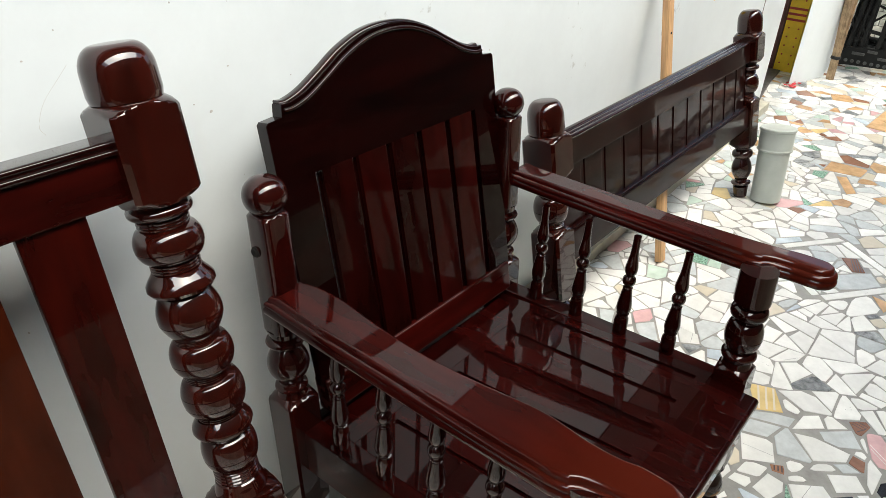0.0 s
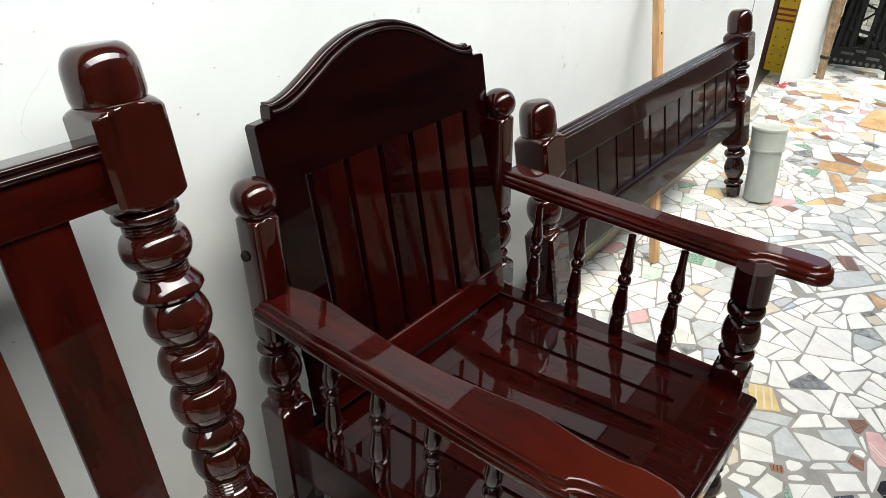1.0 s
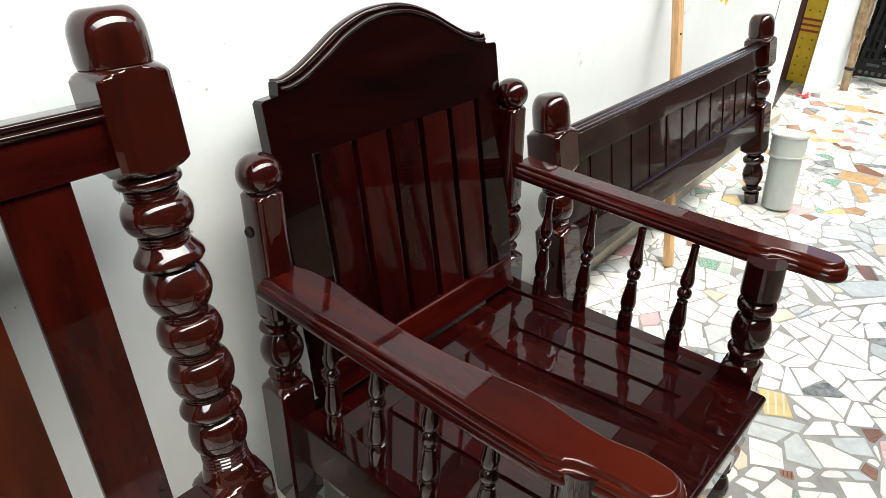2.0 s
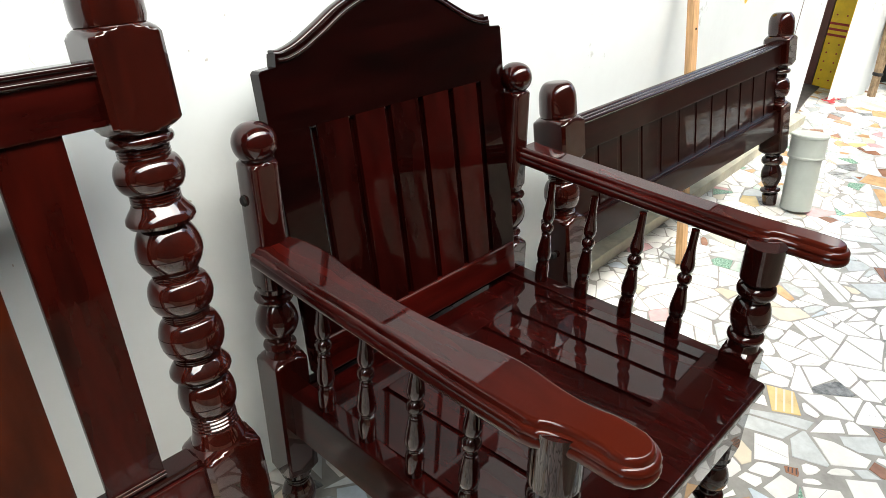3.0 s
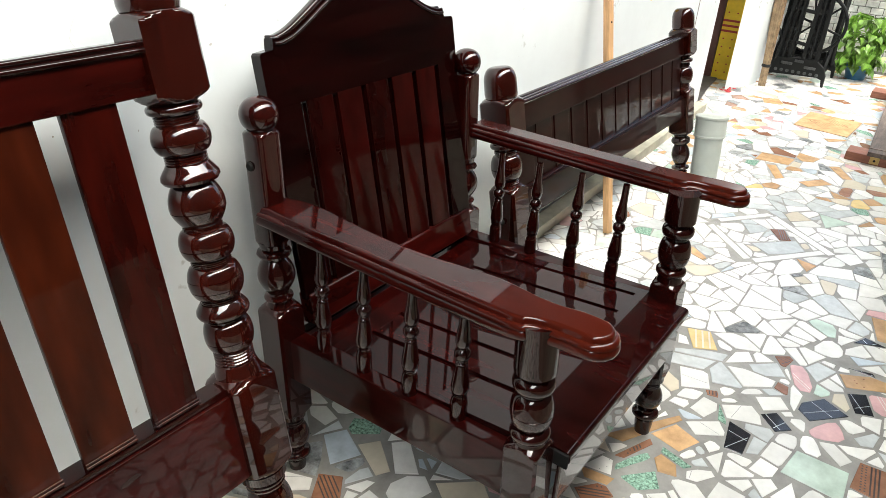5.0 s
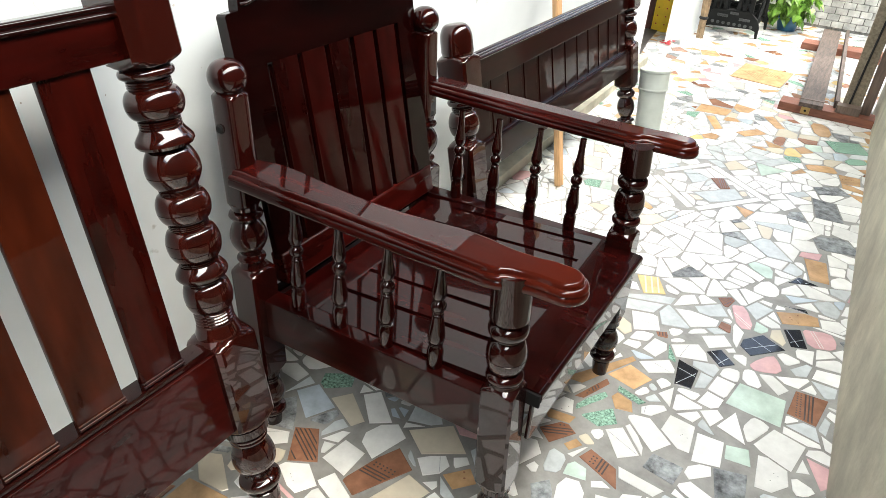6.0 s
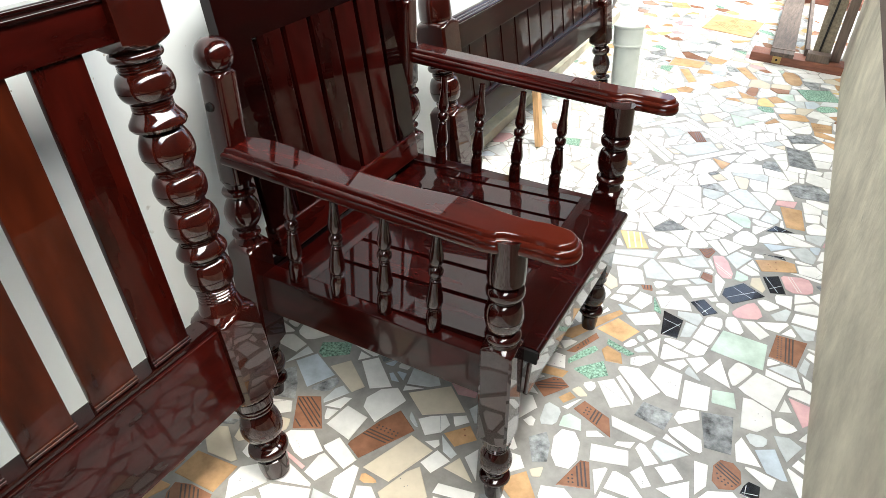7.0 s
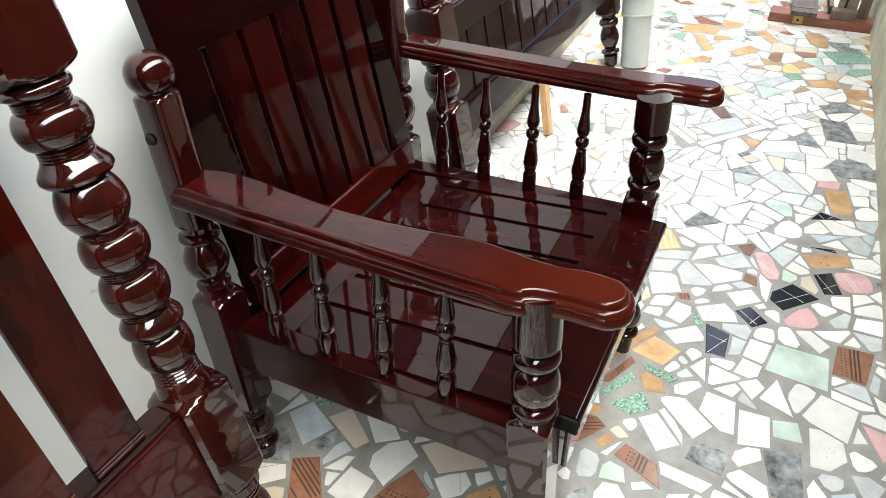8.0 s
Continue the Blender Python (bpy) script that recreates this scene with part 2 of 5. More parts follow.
def add_lathe(bm, profile, seg=28, m=None):
    """A turned form from (radius, height) pairs, eased between the given points."""
    rings = []
    for r, z in profile:
        if r < 1e-5:
            rings.append([bm.verts.new((0, 0, z))])
        else:
            rings.append([bm.verts.new((r * math.cos(2 * math.pi * i / seg), r * math.sin(2 * math.pi * i / seg), z)) for i in range(seg)])
    for a, b in zip(rings, rings[1:]):
        for i in range(seg):
            j = (i + 1) % seg
            q = [a[i % len(a)], a[j % len(a)], b[j % len(b)], b[i % len(b)]]
            q = list(dict.fromkeys(q))
            if len(q) > 2:
                bm.faces.new(q)
    for ring in (rings[0], rings[-1]):
        if len(ring) > 2:
            bm.faces.new(ring)
    if m is not None:
        bmesh.ops.transform(bm, matrix=m, verts=[v for ring in rings for v in ring])
    return bm


def bulge(z0, z1, r0, r1, n=7, power=0.5):
    """A round bead from z0 to z1: r0 at its ends, r1 at its middle."""
    out = []
    for i in range(n + 1):
        u = i / n
        out.append((r0 + (r1 - r0) * max(0.0, math.sin(math.pi * u)) ** power, z0 + (z1 - z0) * u))
    return out


def vase(z0, z1, r0, r1, r2, top=0.6, n=10):
    """A pear form: r0 below, r1 at the belly (a share top of the height), r2 above."""
    out = []
    for i in range(n + 1):
        u = i / n
        if u < top:
            s = math.sin(u / top * math.pi / 2)
            out.append((r0 + (r1 - r0) * s, z0 + (z1 - z0) * u))
        else:
            s = math.cos((u - top) / (1 - top) * math.pi / 2)
            out.append((r2 + (r1 - r2) * s ** 0.8, z0 + (z1 - z0) * u))
    return out


def scored(z0, z1, r0, r1, lines=(0.4,), power=0.5, n=18):
    """A bead like bulge(), with fine lines cut round it at the given shares of its height."""
    def radius(u):
        return r0 + (r1 - r0) * max(0.0, math.sin(math.pi * u)) ** power
    w = 0.0007 / (z1 - z0)
    pts = [(u, radius(u)) for u in [i / n for i in range(n + 1)] if all(abs(u - c) > 2 * w for c in lines)]
    for c in lines:
        pts += [(c - w, radius(c - w)), (c, radius(c) - 0.0011), (c + w, radius(c + w))]
    return [(r, z0 + (z1 - z0) * u) for u, r in sorted(pts)]


def rings(z0, z1, r, count=3):
    """Fine turned lines."""
    out = []
    d = (z1 - z0) / count
    for i in range(count):
        out += [(r - 0.0016, z0 + i * d), (r, z0 + i * d + d * 0.35), (r, z0 + i * d + d * 0.7)]
    return out + [(r - 0.0016, z1)]


def add_prism(bm, outline, layers, m=None):
    """A board with a moulded edge: the outline, set in by each layer's inset, at each layer's height."""
    n = len(outline)
    pts = [Vector(p) for p in outline]
    area = sum(pts[i].x * pts[(i + 1) % n].y - pts[(i + 1) % n].x * pts[i].y for i in range(n))
    sign = 1 if area > 0 else -1
    normals = []
    for i in range(n):
        e1 = (pts[i] - pts[i - 1]).normalized()
        e2 = (pts[(i + 1) % n] - pts[i]).normalized()
        t = (e1 + e2)
        t = t.normalized() if t.length > 1e-6 else e1
        normals.append(Vector((-t.y, t.x)) * sign)
    loops = []
    for z, inset in layers:
        loops.append([bm.verts.new((*(pts[i] + normals[i] * inset), z)) for i in range(n)])
    for a, b in zip(loops, loops[1:]):
        for i in range(n):
            j = (i + 1) % n
            bm.faces.new((a[i], a[j], b[j], b[i]))
    bm.faces.new(loops[0])
    bm.faces.new(loops[-1])
    if m is not None:
        bmesh.ops.transform(bm, matrix=m, verts=[v for l in loops for v in l])
    return bm


def smooth_line(pts, n=8):
    """Catmull-Rom through the points."""
    out = []
    p = [Vector(q) for q in pts]
    p = [p[0] * 2 - p[1]] + p + [p[-1] * 2 - p[-2]]
    for i in range(1, len(p) - 2):
        for k in range(n):
            t = k / n
            a, b, c, d = p[i - 1], p[i], p[i + 1], p[i + 2]
            out.append(0.5 * ((2 * b) + (c - a) * t + (2 * a - 5 * b + 4 * c - d) * t * t + (3 * b - a - 3 * c + d) * t ** 3))
    out.append(p[-2])
    return out


def add_tube(bm, pts, radius, seg=8):
    """A round bar along a line of points."""
    p = [Vector(q) for q in pts]
    loops = []
    for i, c in enumerate(p):
        t = (p[min(i + 1, len(p) - 1)] - p[max(i - 1, 0)]).normalized()
        u = t.orthogonal().normalized() if abs(t.z) > 0.95 else t.cross(Vector((0, 0, 1))).normalized()
        w = t.cross(u)
        r = radius[i] if isinstance(radius, (list, tuple)) else radius
        loops.append([bm.verts.new(c + (u * math.cos(a) + w * math.sin(a)) * r) for a in [2 * math.pi * k / seg for k in range(seg)]])
    for a, b in zip(loops, loops[1:]):
        for i in range(seg):
            bm.faces.new((a[i], a[(i + 1) % seg], b[(i + 1) % seg], b[i]))
    bm.faces.new(loops[0])
    bm.faces.new(loops[-1])
    return bm


def chamfer_block(bm, half, z0, z1, cut, m=None, domed=False):
    """A square block left in the turning: its shoulders are rounded off on the lathe, so that each face ends in an arc; a domed block has rounded corners too."""
    seg = 64 if domed else 40
    reach = half * 1.395
    steps = [(z0, 0.72), (z0 + cut * 0.25, 0.86), (z0 + cut * 0.55, 1.0), (z0 + cut * 0.85, 1.14), (z0 + cut * 1.2, 1.27), (z0 + cut * 1.5, 1.41)]
    if domed:
        steps = [(z0 + cut * 1.5 * (1 - math.cos(a)), 0.55 + 0.86 * math.sin(a)) for a in [math.pi / 2 * (i + 0.5) / 8 for i in range(8)]]
    steps += [(z1 - (z - z0), k) for z, k in reversed(steps)]
    loops = []
    for z, k in steps:
        ring = []
        for i in range(seg):
            a = 2 * math.pi * (i + 0.5) / seg
            sq = half / max(abs(math.cos(a)), abs(math.sin(a)))
            if domed:
                sq = half * 1.01 / (abs(math.cos(a)) ** 4.5 + abs(math.sin(a)) ** 4.5) ** (1 / 4.5)
            r = min(sq, reach, half * k)
            ring.append(bm.verts.new((r * math.cos(a), r * math.sin(a), z)))
        loops.append(ring)
    for a, b in zip(loops, loops[1:]):
        for i in range(seg):
            bm.faces.new((a[i], a[(i + 1) % seg], b[(i + 1) % seg], b[i]))
    bm.faces.new(loops[0])
    bm.faces.new(loops[-1])
    if m is not None:
        bmesh.ops.transform(bm, matrix=m, verts=[v for l in loops for v in l])


# ---- the setting ----
SLOPE = 0.036


def wall_y(x):
    return 0.652 + SLOPE * (x + 0.2)


def kerb_y(x):
    return -0.545 + 0.03 * (x - 0.5)


def wall_slab(name, x0, x1, z0, z1, material, label, thick=0.23, front=wall_y, off=0.0, side=1):
    bm = bmesh.new()
    vs = []
    n = 8
    for z in (z0, z1):
        for k in (0, 1):
            for i in range(n + 1):
                x = x0 + (x1 - x0) * i / n
                vs.append(bm.verts.new((x, front(x) + off + k * thick * side, z)))
    g = lambda a, k, i: vs[(a * 2 + k) * (n + 1) + i]
    for i in range(n):
        bm.faces.new((g(0, 0, i), g(0, 0, i + 1), g(1, 0, i + 1), g(1, 0, i)))
        bm.faces.new((g(0, 1, i), g(0, 1, i + 1), g(1, 1, i + 1), g(1, 1, i)))
        for a in (0, 1):
            bm.faces.new((g(a, 0, i), g(a, 0, i + 1), g(a, 1, i + 1), g(a, 1, i)))
    for i in (0, n):
        bm.faces.new((g(0, 0, i), g(0, 1, i), g(1, 1, i), g(1, 0, i)))
    return single(name, bm, material, label, "wall", kind="structure", smooth=False)


wall_slab("wall_north", -3.0, 3.3, 0.0, 1.4, PAINT, "white limewashed passage wall with faint scuffs and smudges")
wall_slab("wall_north_upper", -3.0, 3.3, 1.4, 3.2, SURROUND, "dark brown upper part of the passage wall", thick=0.235, off=-0.005)
wall_slab("wall_south", -3.0, 3.29, 0.0, 0.46, CONCRETE, "low weathered beige cement plaster passage wall", front=kerb_y, side=-1)
# unseen slab, added to narrow the strip of sky and keep reflections dark
wall_slab("light_block_south", -3.0, 3.29, 0.46, 2.1, SURROUND, "unseen dark brown slab added above the low plastered wall to block light", front=kerb_y, side=-1)
# unseen end slab, added so that the lacquer has something dark to reflect
single("light_block_west", box((-3.2, -0.9, 0), (-3.0, 0.9, 2.6)), SURROUND, "unseen dark slab added to shut light out of the passage end", "wall", kind="structure", smooth=False)
# unseen overhead slabs, added to let sky light in only through a gap
single("ceiling", box((-3.2, -0.12, 2.6), (4.5, 0.6, 2.72)), SURROUND, "unseen dark slab added over the passage to block sky light", "ceiling", kind="structure", smooth=False)
single("light_block_edge", box((-3.0, 0.602, 2.6), (3.298, 0.8, 2.72)), SURROUND, "unseen dark strip added to close the light-blocking slab along the wall", "ceiling", kind="structure", smooth=False)
single("light_block_recess", box((3.3, 0.602, 2.6), (4.5, 1.45, 2.72)), SURROUND, "unseen dark slab added to block light over the doorway recess", "ceiling", kind="structure", smooth=False)
single("light_block_yard", box((3.29, -1.75, 2.6), (4.5, -0.48, 2.72)), SURROUND, "unseen dark slab added to dim the side of the yard", "ceiling", kind="structure", smooth=False)
single("ground", box((-60, -60, -0.3), (60, 60, -0.02)), CONCRETE, "bare cement ground round the house", "ground", kind="structure", smooth=False)

# low plastered plinth along the foot of the wall
wall_slab("plinth", 0.72, 3.28, -0.004, 0.045, mat("stained_cream_plaster", (0.6, 0.57, 0.46), 0.7, vary=0.15, scale=9, bump=0.3, stain=0.3), "low stained cream plaster plinth along the wall", thick=0.056, off=-0.0595)

# ---- far end of the passage ----
def far_end():
    wall_slab("wall_north_far", 3.3, 4.6, 0.0, 3.2, PAINT, "white recess wall behind the doorway", front=lambda x: 1.25, thick=0.2)
    # white pillar beside the doorway
    bm = bmesh.new()
    foot = [(3.82, 0.776), (4.155, 0.675), (4.155, 0.84)]
    add_prism(bm, foot, [(0, 0), (3.2, 0)])
    single("wall_pillar", bm, PAINT, "white limewashed pillar beside the doorway", "wall", kind="structure", smooth=False)
    single("wall_recess_side", box((3.1, 0.9, 0.0), (3.3, 1.45, 3.2)), PAINT, "white side wall of the doorway recess", "wall", kind="structure", smooth=False)
    # painted door jamb
    d = thing("door_frame", "turmeric-yellow door jamb with red stripes and a dark brown edge", "door frame", (4.1, 0.9, 0))
    part("jamb", box((4.085, 0.842, 0.0), (4.14, 0.95, 1.9), 0.004), YELLOW, d)
    part("edge_strip", box((4.075, 0.952, 0.0), (4.14, 0.995, 1.9), 0.004), BROWN, d, "dark brown painted edge")
    for k in range(3):
        z = 0.3 + 0.032 * k
        part("stripe", box((4.081, 0.845, z), (4.086, 0.948, z + 0.013)), RED, d, "red painted stripe", smooth=False)
    dot = None
    for i in range(12):
        y, z = 0.868 + 0.055 * (i % 2), 0.05 + 0.052 * (i // 2) + (0.11 if i > 9 else 0)
        if 0.32 < z < 0.42:
            z += 0.12
        m = pose(4.083 - 4.1, y - 0.9, z, 0, 90, 0)
        if dot is None:
            dot = part("dot", add_lathe(bmesh.new(), [(0, 0), (0.005, 0), (0.005, 0.003), (0, 0.003)], 8), RED, d, "dark red painted dot", local=True)
            dot.matrix_basis = m
        else:
            again("dot", dot, m)
    single("wall_north_inner", box((4.16, 0.9, 0.0), (4.3, 1.25, 3.2)), PAINT, "white inner wall beside the door jamb", "wall", kind="structure", smooth=False)
    bm = bmesh.new()
    add_prism(bm, [(3.35, 0.792), (3.79, 0.868), (4.072, 0.9), (4.072, 1.249), (3.35, 1.249)], [(-0.01, 0), (0.008, 0), (0.01, 0.003)])
    single("threshold", bm, mat("worn_dark_stone", (0.11, 0.1, 0.095), 0.5, vary=0.35, scale=16, bump=0.3, stain=0.3), "dark worn stone threshold in the doorway", "threshold", kind="structure", smooth=False)
    # hairline crack where the plaster coats meet
    single("plaster_seam", box((2.909, wall_y(2.91) - 0.0015, 0.0), (2.9125, wall_y(2.91) + 0.003, 1.4)), BROWN, "thin dark seam in the white plaster", "seam", kind="structure", smooth=False)
    # brick wall that closes the yard
    single("wall_yard_side", box((4.16, 0.7, 0), (5.12, 0.9, 3.2)), PAINT, "white wall behind the iron stand", "wall", kind="structure", smooth=False)
    # unseen slab beside the bricks, added to keep the footboard's reflection dark
    single("dark_reflection_slab", box((5.12, -1.6, 0), (5.3, -0.55, 1.2)), SURROUND, "unseen dark slab added so that the footboard reflects dark", "wall", kind="structure", smooth=False)
    single("wall_east", box((5.12, -0.549, 0), (5.3, 1.3, 1.2)), MORTAR, "grey mortar bed of the yard wall", "wall", kind="structure", smooth=False)
    # unseen slab, added to cut the yard's light and what the boards reflect
    single("light_block_yard_south", box((3.29, -1.75, 0), (5.12, -1.6, 3.2)), SURROUND, "unseen dark slab added to cut light and bright reflections from the yard", "wall", kind="structure", smooth=False)
    # petals on the threshold
    bm = bmesh.new()
    rnd = random.Random(5)
    for i in range(14):
        a = rnd.uniform(0, 6.28)
        add_lathe(bm, [(0, 0), (0.012, 0.004), (0.01, 0.007), (0, 0.005)], 7, pose(3.82 + rnd.uniform(-0.06, 0.06), 0.76 + rnd.uniform(-0.03, 0.03), 0.006, rnd.uniform(-20, 20), 0, a * 57))
    single("red_petals", bm, mat("red_petal", (0.55, 0.02, 0.03), 0.5), "loose red flower petals on the threshold", "petals", kind="stuff")


def wall_marks():
    """Chips, a scratch and a turmeric smear on the white plaster."""
    rnd = random.Random(21)
    bm = bmesh.new()
    for i in range(46):
        x, z = rnd.uniform(-0.4, 0.75), rnd.uniform(0.62, 1.12)
        r = rnd.choice((0.0009, 0.0012, 0.0016, 0.0024))
        m = pose(x, wall_y(x) + 0.0004, z, 90, 0, 2) @ Matrix.Rotation(rnd.uniform(0, 6.28), 4, "Z") @ Matrix.Diagonal((1, rnd.uniform(0.4, 2.4), 1, 1))
        add_lathe(bm, [(0, 0), (r, 0), (r * 0.8, 0.0009), (0, 0.001)], 6, m)
    at = [(-0.163, 0.951), (-0.178, 0.936), (-0.196, 0.918), (-0.206, 0.902), (-0.211, 0.886), (-0.206, 0.876)]
    add_tube(bm, smooth_line([(x, wall_y(x) + 0.0002, z) for x, z in at], 4), 0.0003, 6)
    single("plaster_chips", bm, CHIP, "small grey chips and a thin scratch in the white plaster", "wall marks", kind="stuff")
    bm = bmesh.new()
    outline = [(2.09, 0.83), (2.1, 0.735), (2.135, 0.712), (2.16, 0.728), (2.178, 0.698), (2.2, 0.702), (2.214, 0.74), (2.222, 0.83)]
    around = [tuple(p) for p in smooth_line(outline, 4)]
    add_prism(bm, around, [(-0.0012, 0.0), (0.0, 0.0), (0.001, 0.004)], Matrix(((1, 0, 0, 0), (SLOPE, 0, -1, wall_y(0)), (0, 1, 0, 0), (0, 0, 0, 1))))
    single("turmeric_smear", bm, YELLOW, "dried yellow turmeric smear on the white plaster", "wall mark", kind="structure", smooth=False)


def broom():
    """A stick broom stood on its handle end: a sheaf of pale ribs tied near the foot."""
    b = thing("stick_broom", "bundle of pale dry sticks tied with dark cord, by the pillar", "broom", (4.13, 0.6, 0))
    bm = bmesh.new()
    rnd = random.Random(3)
    for i in range(52):
        a, r = rnd.uniform(0, 6.28), rnd.uniform(0.1, 1)
        c0 = Vector((4.13 + 0.018 * r * math.cos(a), 0.63 + 0.018 * r * math.sin(a), 0.0))
        c1 = Vector((4.135 + 0.018 * r * math.cos(a), 0.635 + 0.018 * r * math.sin(a), 0.13))
        c2 = Vector((4.13 + 0.055 * r * math.cos(a), 0.665 + 0.05 * r * math.sin(a), 0.85 + rnd.uniform(-0.05, 0.05)))
        add_tube(bm, [c0, c1, c2], [0.006, 0.006, 0.004], 5)
    tagged(part("rib_sheaf", bm, mat("dry_palm_rib", (0.42, 0.3, 0.18), 0.7, vary=0.25, scale=20, random_tone=0.3), b), kind="stuff")
    part("cord", add_lathe(bmesh.new(), [(0.024, 0), (0.028, 0.004), (0.028, 0.014), (0.024, 0.018)], 14, pose(4.135, 0.635, 0.12)), TIE, b, "dark cord binding")


def sewing_stand():
    """A treadle machine's cast-iron stand."""
    s = thing("treadle_stand", "black cast-iron treadle sewing machine stand with lattice sides", "sewing machine stand", (4.5, 0.46, 0))
    # arched foot piece facing the passage
    outline = [(0.315, 0.0), (0.33, 0.0), (0.338, 0.045), (0.37, 0.055), (0.63, 0.04), (0.665, 0.03), (0.675, 0.0), (0.692, 0.0), (0.694, 0.05), (0.68, 0.1), (0.63, 0.15), (0.4, 0.165), (0.34, 0.12), (0.318, 0.07)]
    up = Matrix(((0, 0, 1, 4.38), (1, 0, 0, 0), (0, 1, 0, 0), (0, 0, 0, 1)))
    deep = [(0, 0.002), (0.004, 0), (0.026, 0), (0.03, 0.002)]
    foot = part("foot_piece", add_prism(bmesh.new(), outline, deep, up), IRON, s, smooth=False)
    part("rear_foot_piece", add_prism(bmesh.new(), outline, deep, Matrix.Translation((0.34, 0, 0)) @ up), IRON, s, smooth=False)
    # raised plates and a pierced lower edge on the foot piece
    for y0, y1, z in ((0.385, 0.455, 0.108), (0.53, 0.6, 0.118), (0.465, 0.52, 0.14)):
        part("name_plate", box((4.372, y0, z - 0.008), (4.381, y1, z + 0.008), 0.003), WORN_IRON, foot, "worn raised cast plate")
    for i in range(8):
        y = 0.37 + 0.036 * i
        part("pierced_arch", add_lathe(bmesh.new(), [(0, 0), (0.009, 0), (0.011, 0.003), (0.009, 0.005), (0, 0.005)], 10, pose(4.381, y, 0.07, 0, -90, 0)), WORN_IRON, foot)
    for y0, y1, w in ((0.6, 0.57, 0.052), (0.435, 0.435, 0.058)):
        for k in (-1, 0, 1):
            bm = bmesh.new()
            a, b = y0 + k * w * 0.7, y1 + k * w * 0.52
            h = w * (0.24 if k else 0.16)
            add_prism(bm, [(a - h, 0.13), (a + h, 0.13), (b + h * 0.8, 0.72), (b - h * 0.8, 0.72)], [(0, 0.002), (0.003, 0), (0.018, 0), (0.021, 0.002)], Matrix.Translation((0.004, 0, 0)) @ up)
            part("column_bar", bm, IRON, s, smooth=False)
        for z in (0.2, 0.33, 0.46, 0.59, 0.7):
            y = y0 + (y1 - y0) * (z - 0.13) / 0.59
            part("column_tie", box((4.388, y - w * 0.7, z - 0.011), (4.4, y + w * 0.7, z + 0.011), 0.003), IRON, s)
        part("column_web", box((4.402, min(y0, y1) - w * 0.6, 0.14), (4.408, max(y0, y1) + w * 0.6, 0.71), 0.001, 1), IRON, s)
    part("scroll_arm", add_tube(bmesh.new(), smooth_line([(4.395, 0.63, 0.74), (4.395, 0.69, 0.66), (4.395, 0.705, 0.5), (4.395, 0.69, 0.36), (4.395, 0.64, 0.27)], 6), 0.011, 8), IRON, s, "curved iron side arm")
    for z in (0.24, 0.44, 0.64):
        part("cross_bar", add_tube(bmesh.new(), [(4.395, 0.44, z), (4.395, 0.6, z + 0.02)], 0.011, 8), IRON, s)
    for y in (0.36, 0.65):
        part("stretcher", add_tube(bmesh.new(), [(4.4, y, 0.07), (4.73, y, 0.07)], 0.012, 8), IRON, s)
    bm = bmesh.new()
    for i in range(9):
        x = 4.44 + i * 0.03
        add_box(bm, (x, 0.4, 0.1), (x + 0.013, 0.62, 0.112), 0.003)
    add_box(bm, (4.425, 0.39, 0.095), (4.438, 0.63, 0.118), 0.004)
    add_box(bm, (4.71, 0.39, 0.095), (4.723, 0.63, 0.118), 0.004)
    part("treadle_plate", bm, IRON, s, "slatted iron foot plate")
    bm = bmesh.new()
    hub = Vector((4.45, 0.475, 0.37))
    ring = [hub + Vector((0, 0.18 * math.cos(a), 0.18 * math.sin(a))) for a in [2 * math.pi * k / 40 for k in range(41)]]
    add_tube(bm, ring, 0.011, 8)
    for k in range(6):
        a = 2 * math.pi * k / 6 + 0.3
        add_tube(bm, [hub, hub + Vector((0, 0.18 * math.cos(a), 0.18 * math.sin(a)))], 0.007, 6)
    add_lathe(bm, [(0, -0.02), (0.025, -0.02), (0.025, 0.02), (0, 0.02)], 12, pose(*hub, 0, 90, 0))
    part("flywheel", bm, IRON, s, "spoked iron drive wheel")
    part("crank_rod", add_tube(bmesh.new(), [(4.5, 0.42, 0.12), (4.5, 0.45, 0.4)], 0.008, 8), IRON, s)
    for y in (0.345, 0.66):
        bm = bmesh.new()
        add_tube(bm, smooth_line([(4.42, y, 0.1), (4.5, y, 0.3), (4.5, y, 0.5), (4.42, y, 0.73)], 5), 0.014, 8)
        add_tube(bm, smooth_line([(4.7, y, 0.1), (4.62, y, 0.3), (4.62, y, 0.5), (4.7, y, 0.73)], 5), 0.014, 8)
        add_tube(bm, smooth_line([(4.45, y, 0.2), (4.56, y, 0.42), (4.67, y, 0.64)], 4), 0.009, 8)
        add_tube(bm, smooth_line([(4.67, y, 0.2), (4.56, y, 0.42), (4.45, y, 0.64)], 4), 0.009, 8)
        part("side_frame", bm, IRON, s)
    part("tabletop", box((4.36, 0.28, 0.735), (4.78, 0.69, 0.765), 0.006), GREYWOOD, s, "dark worn wooden top")


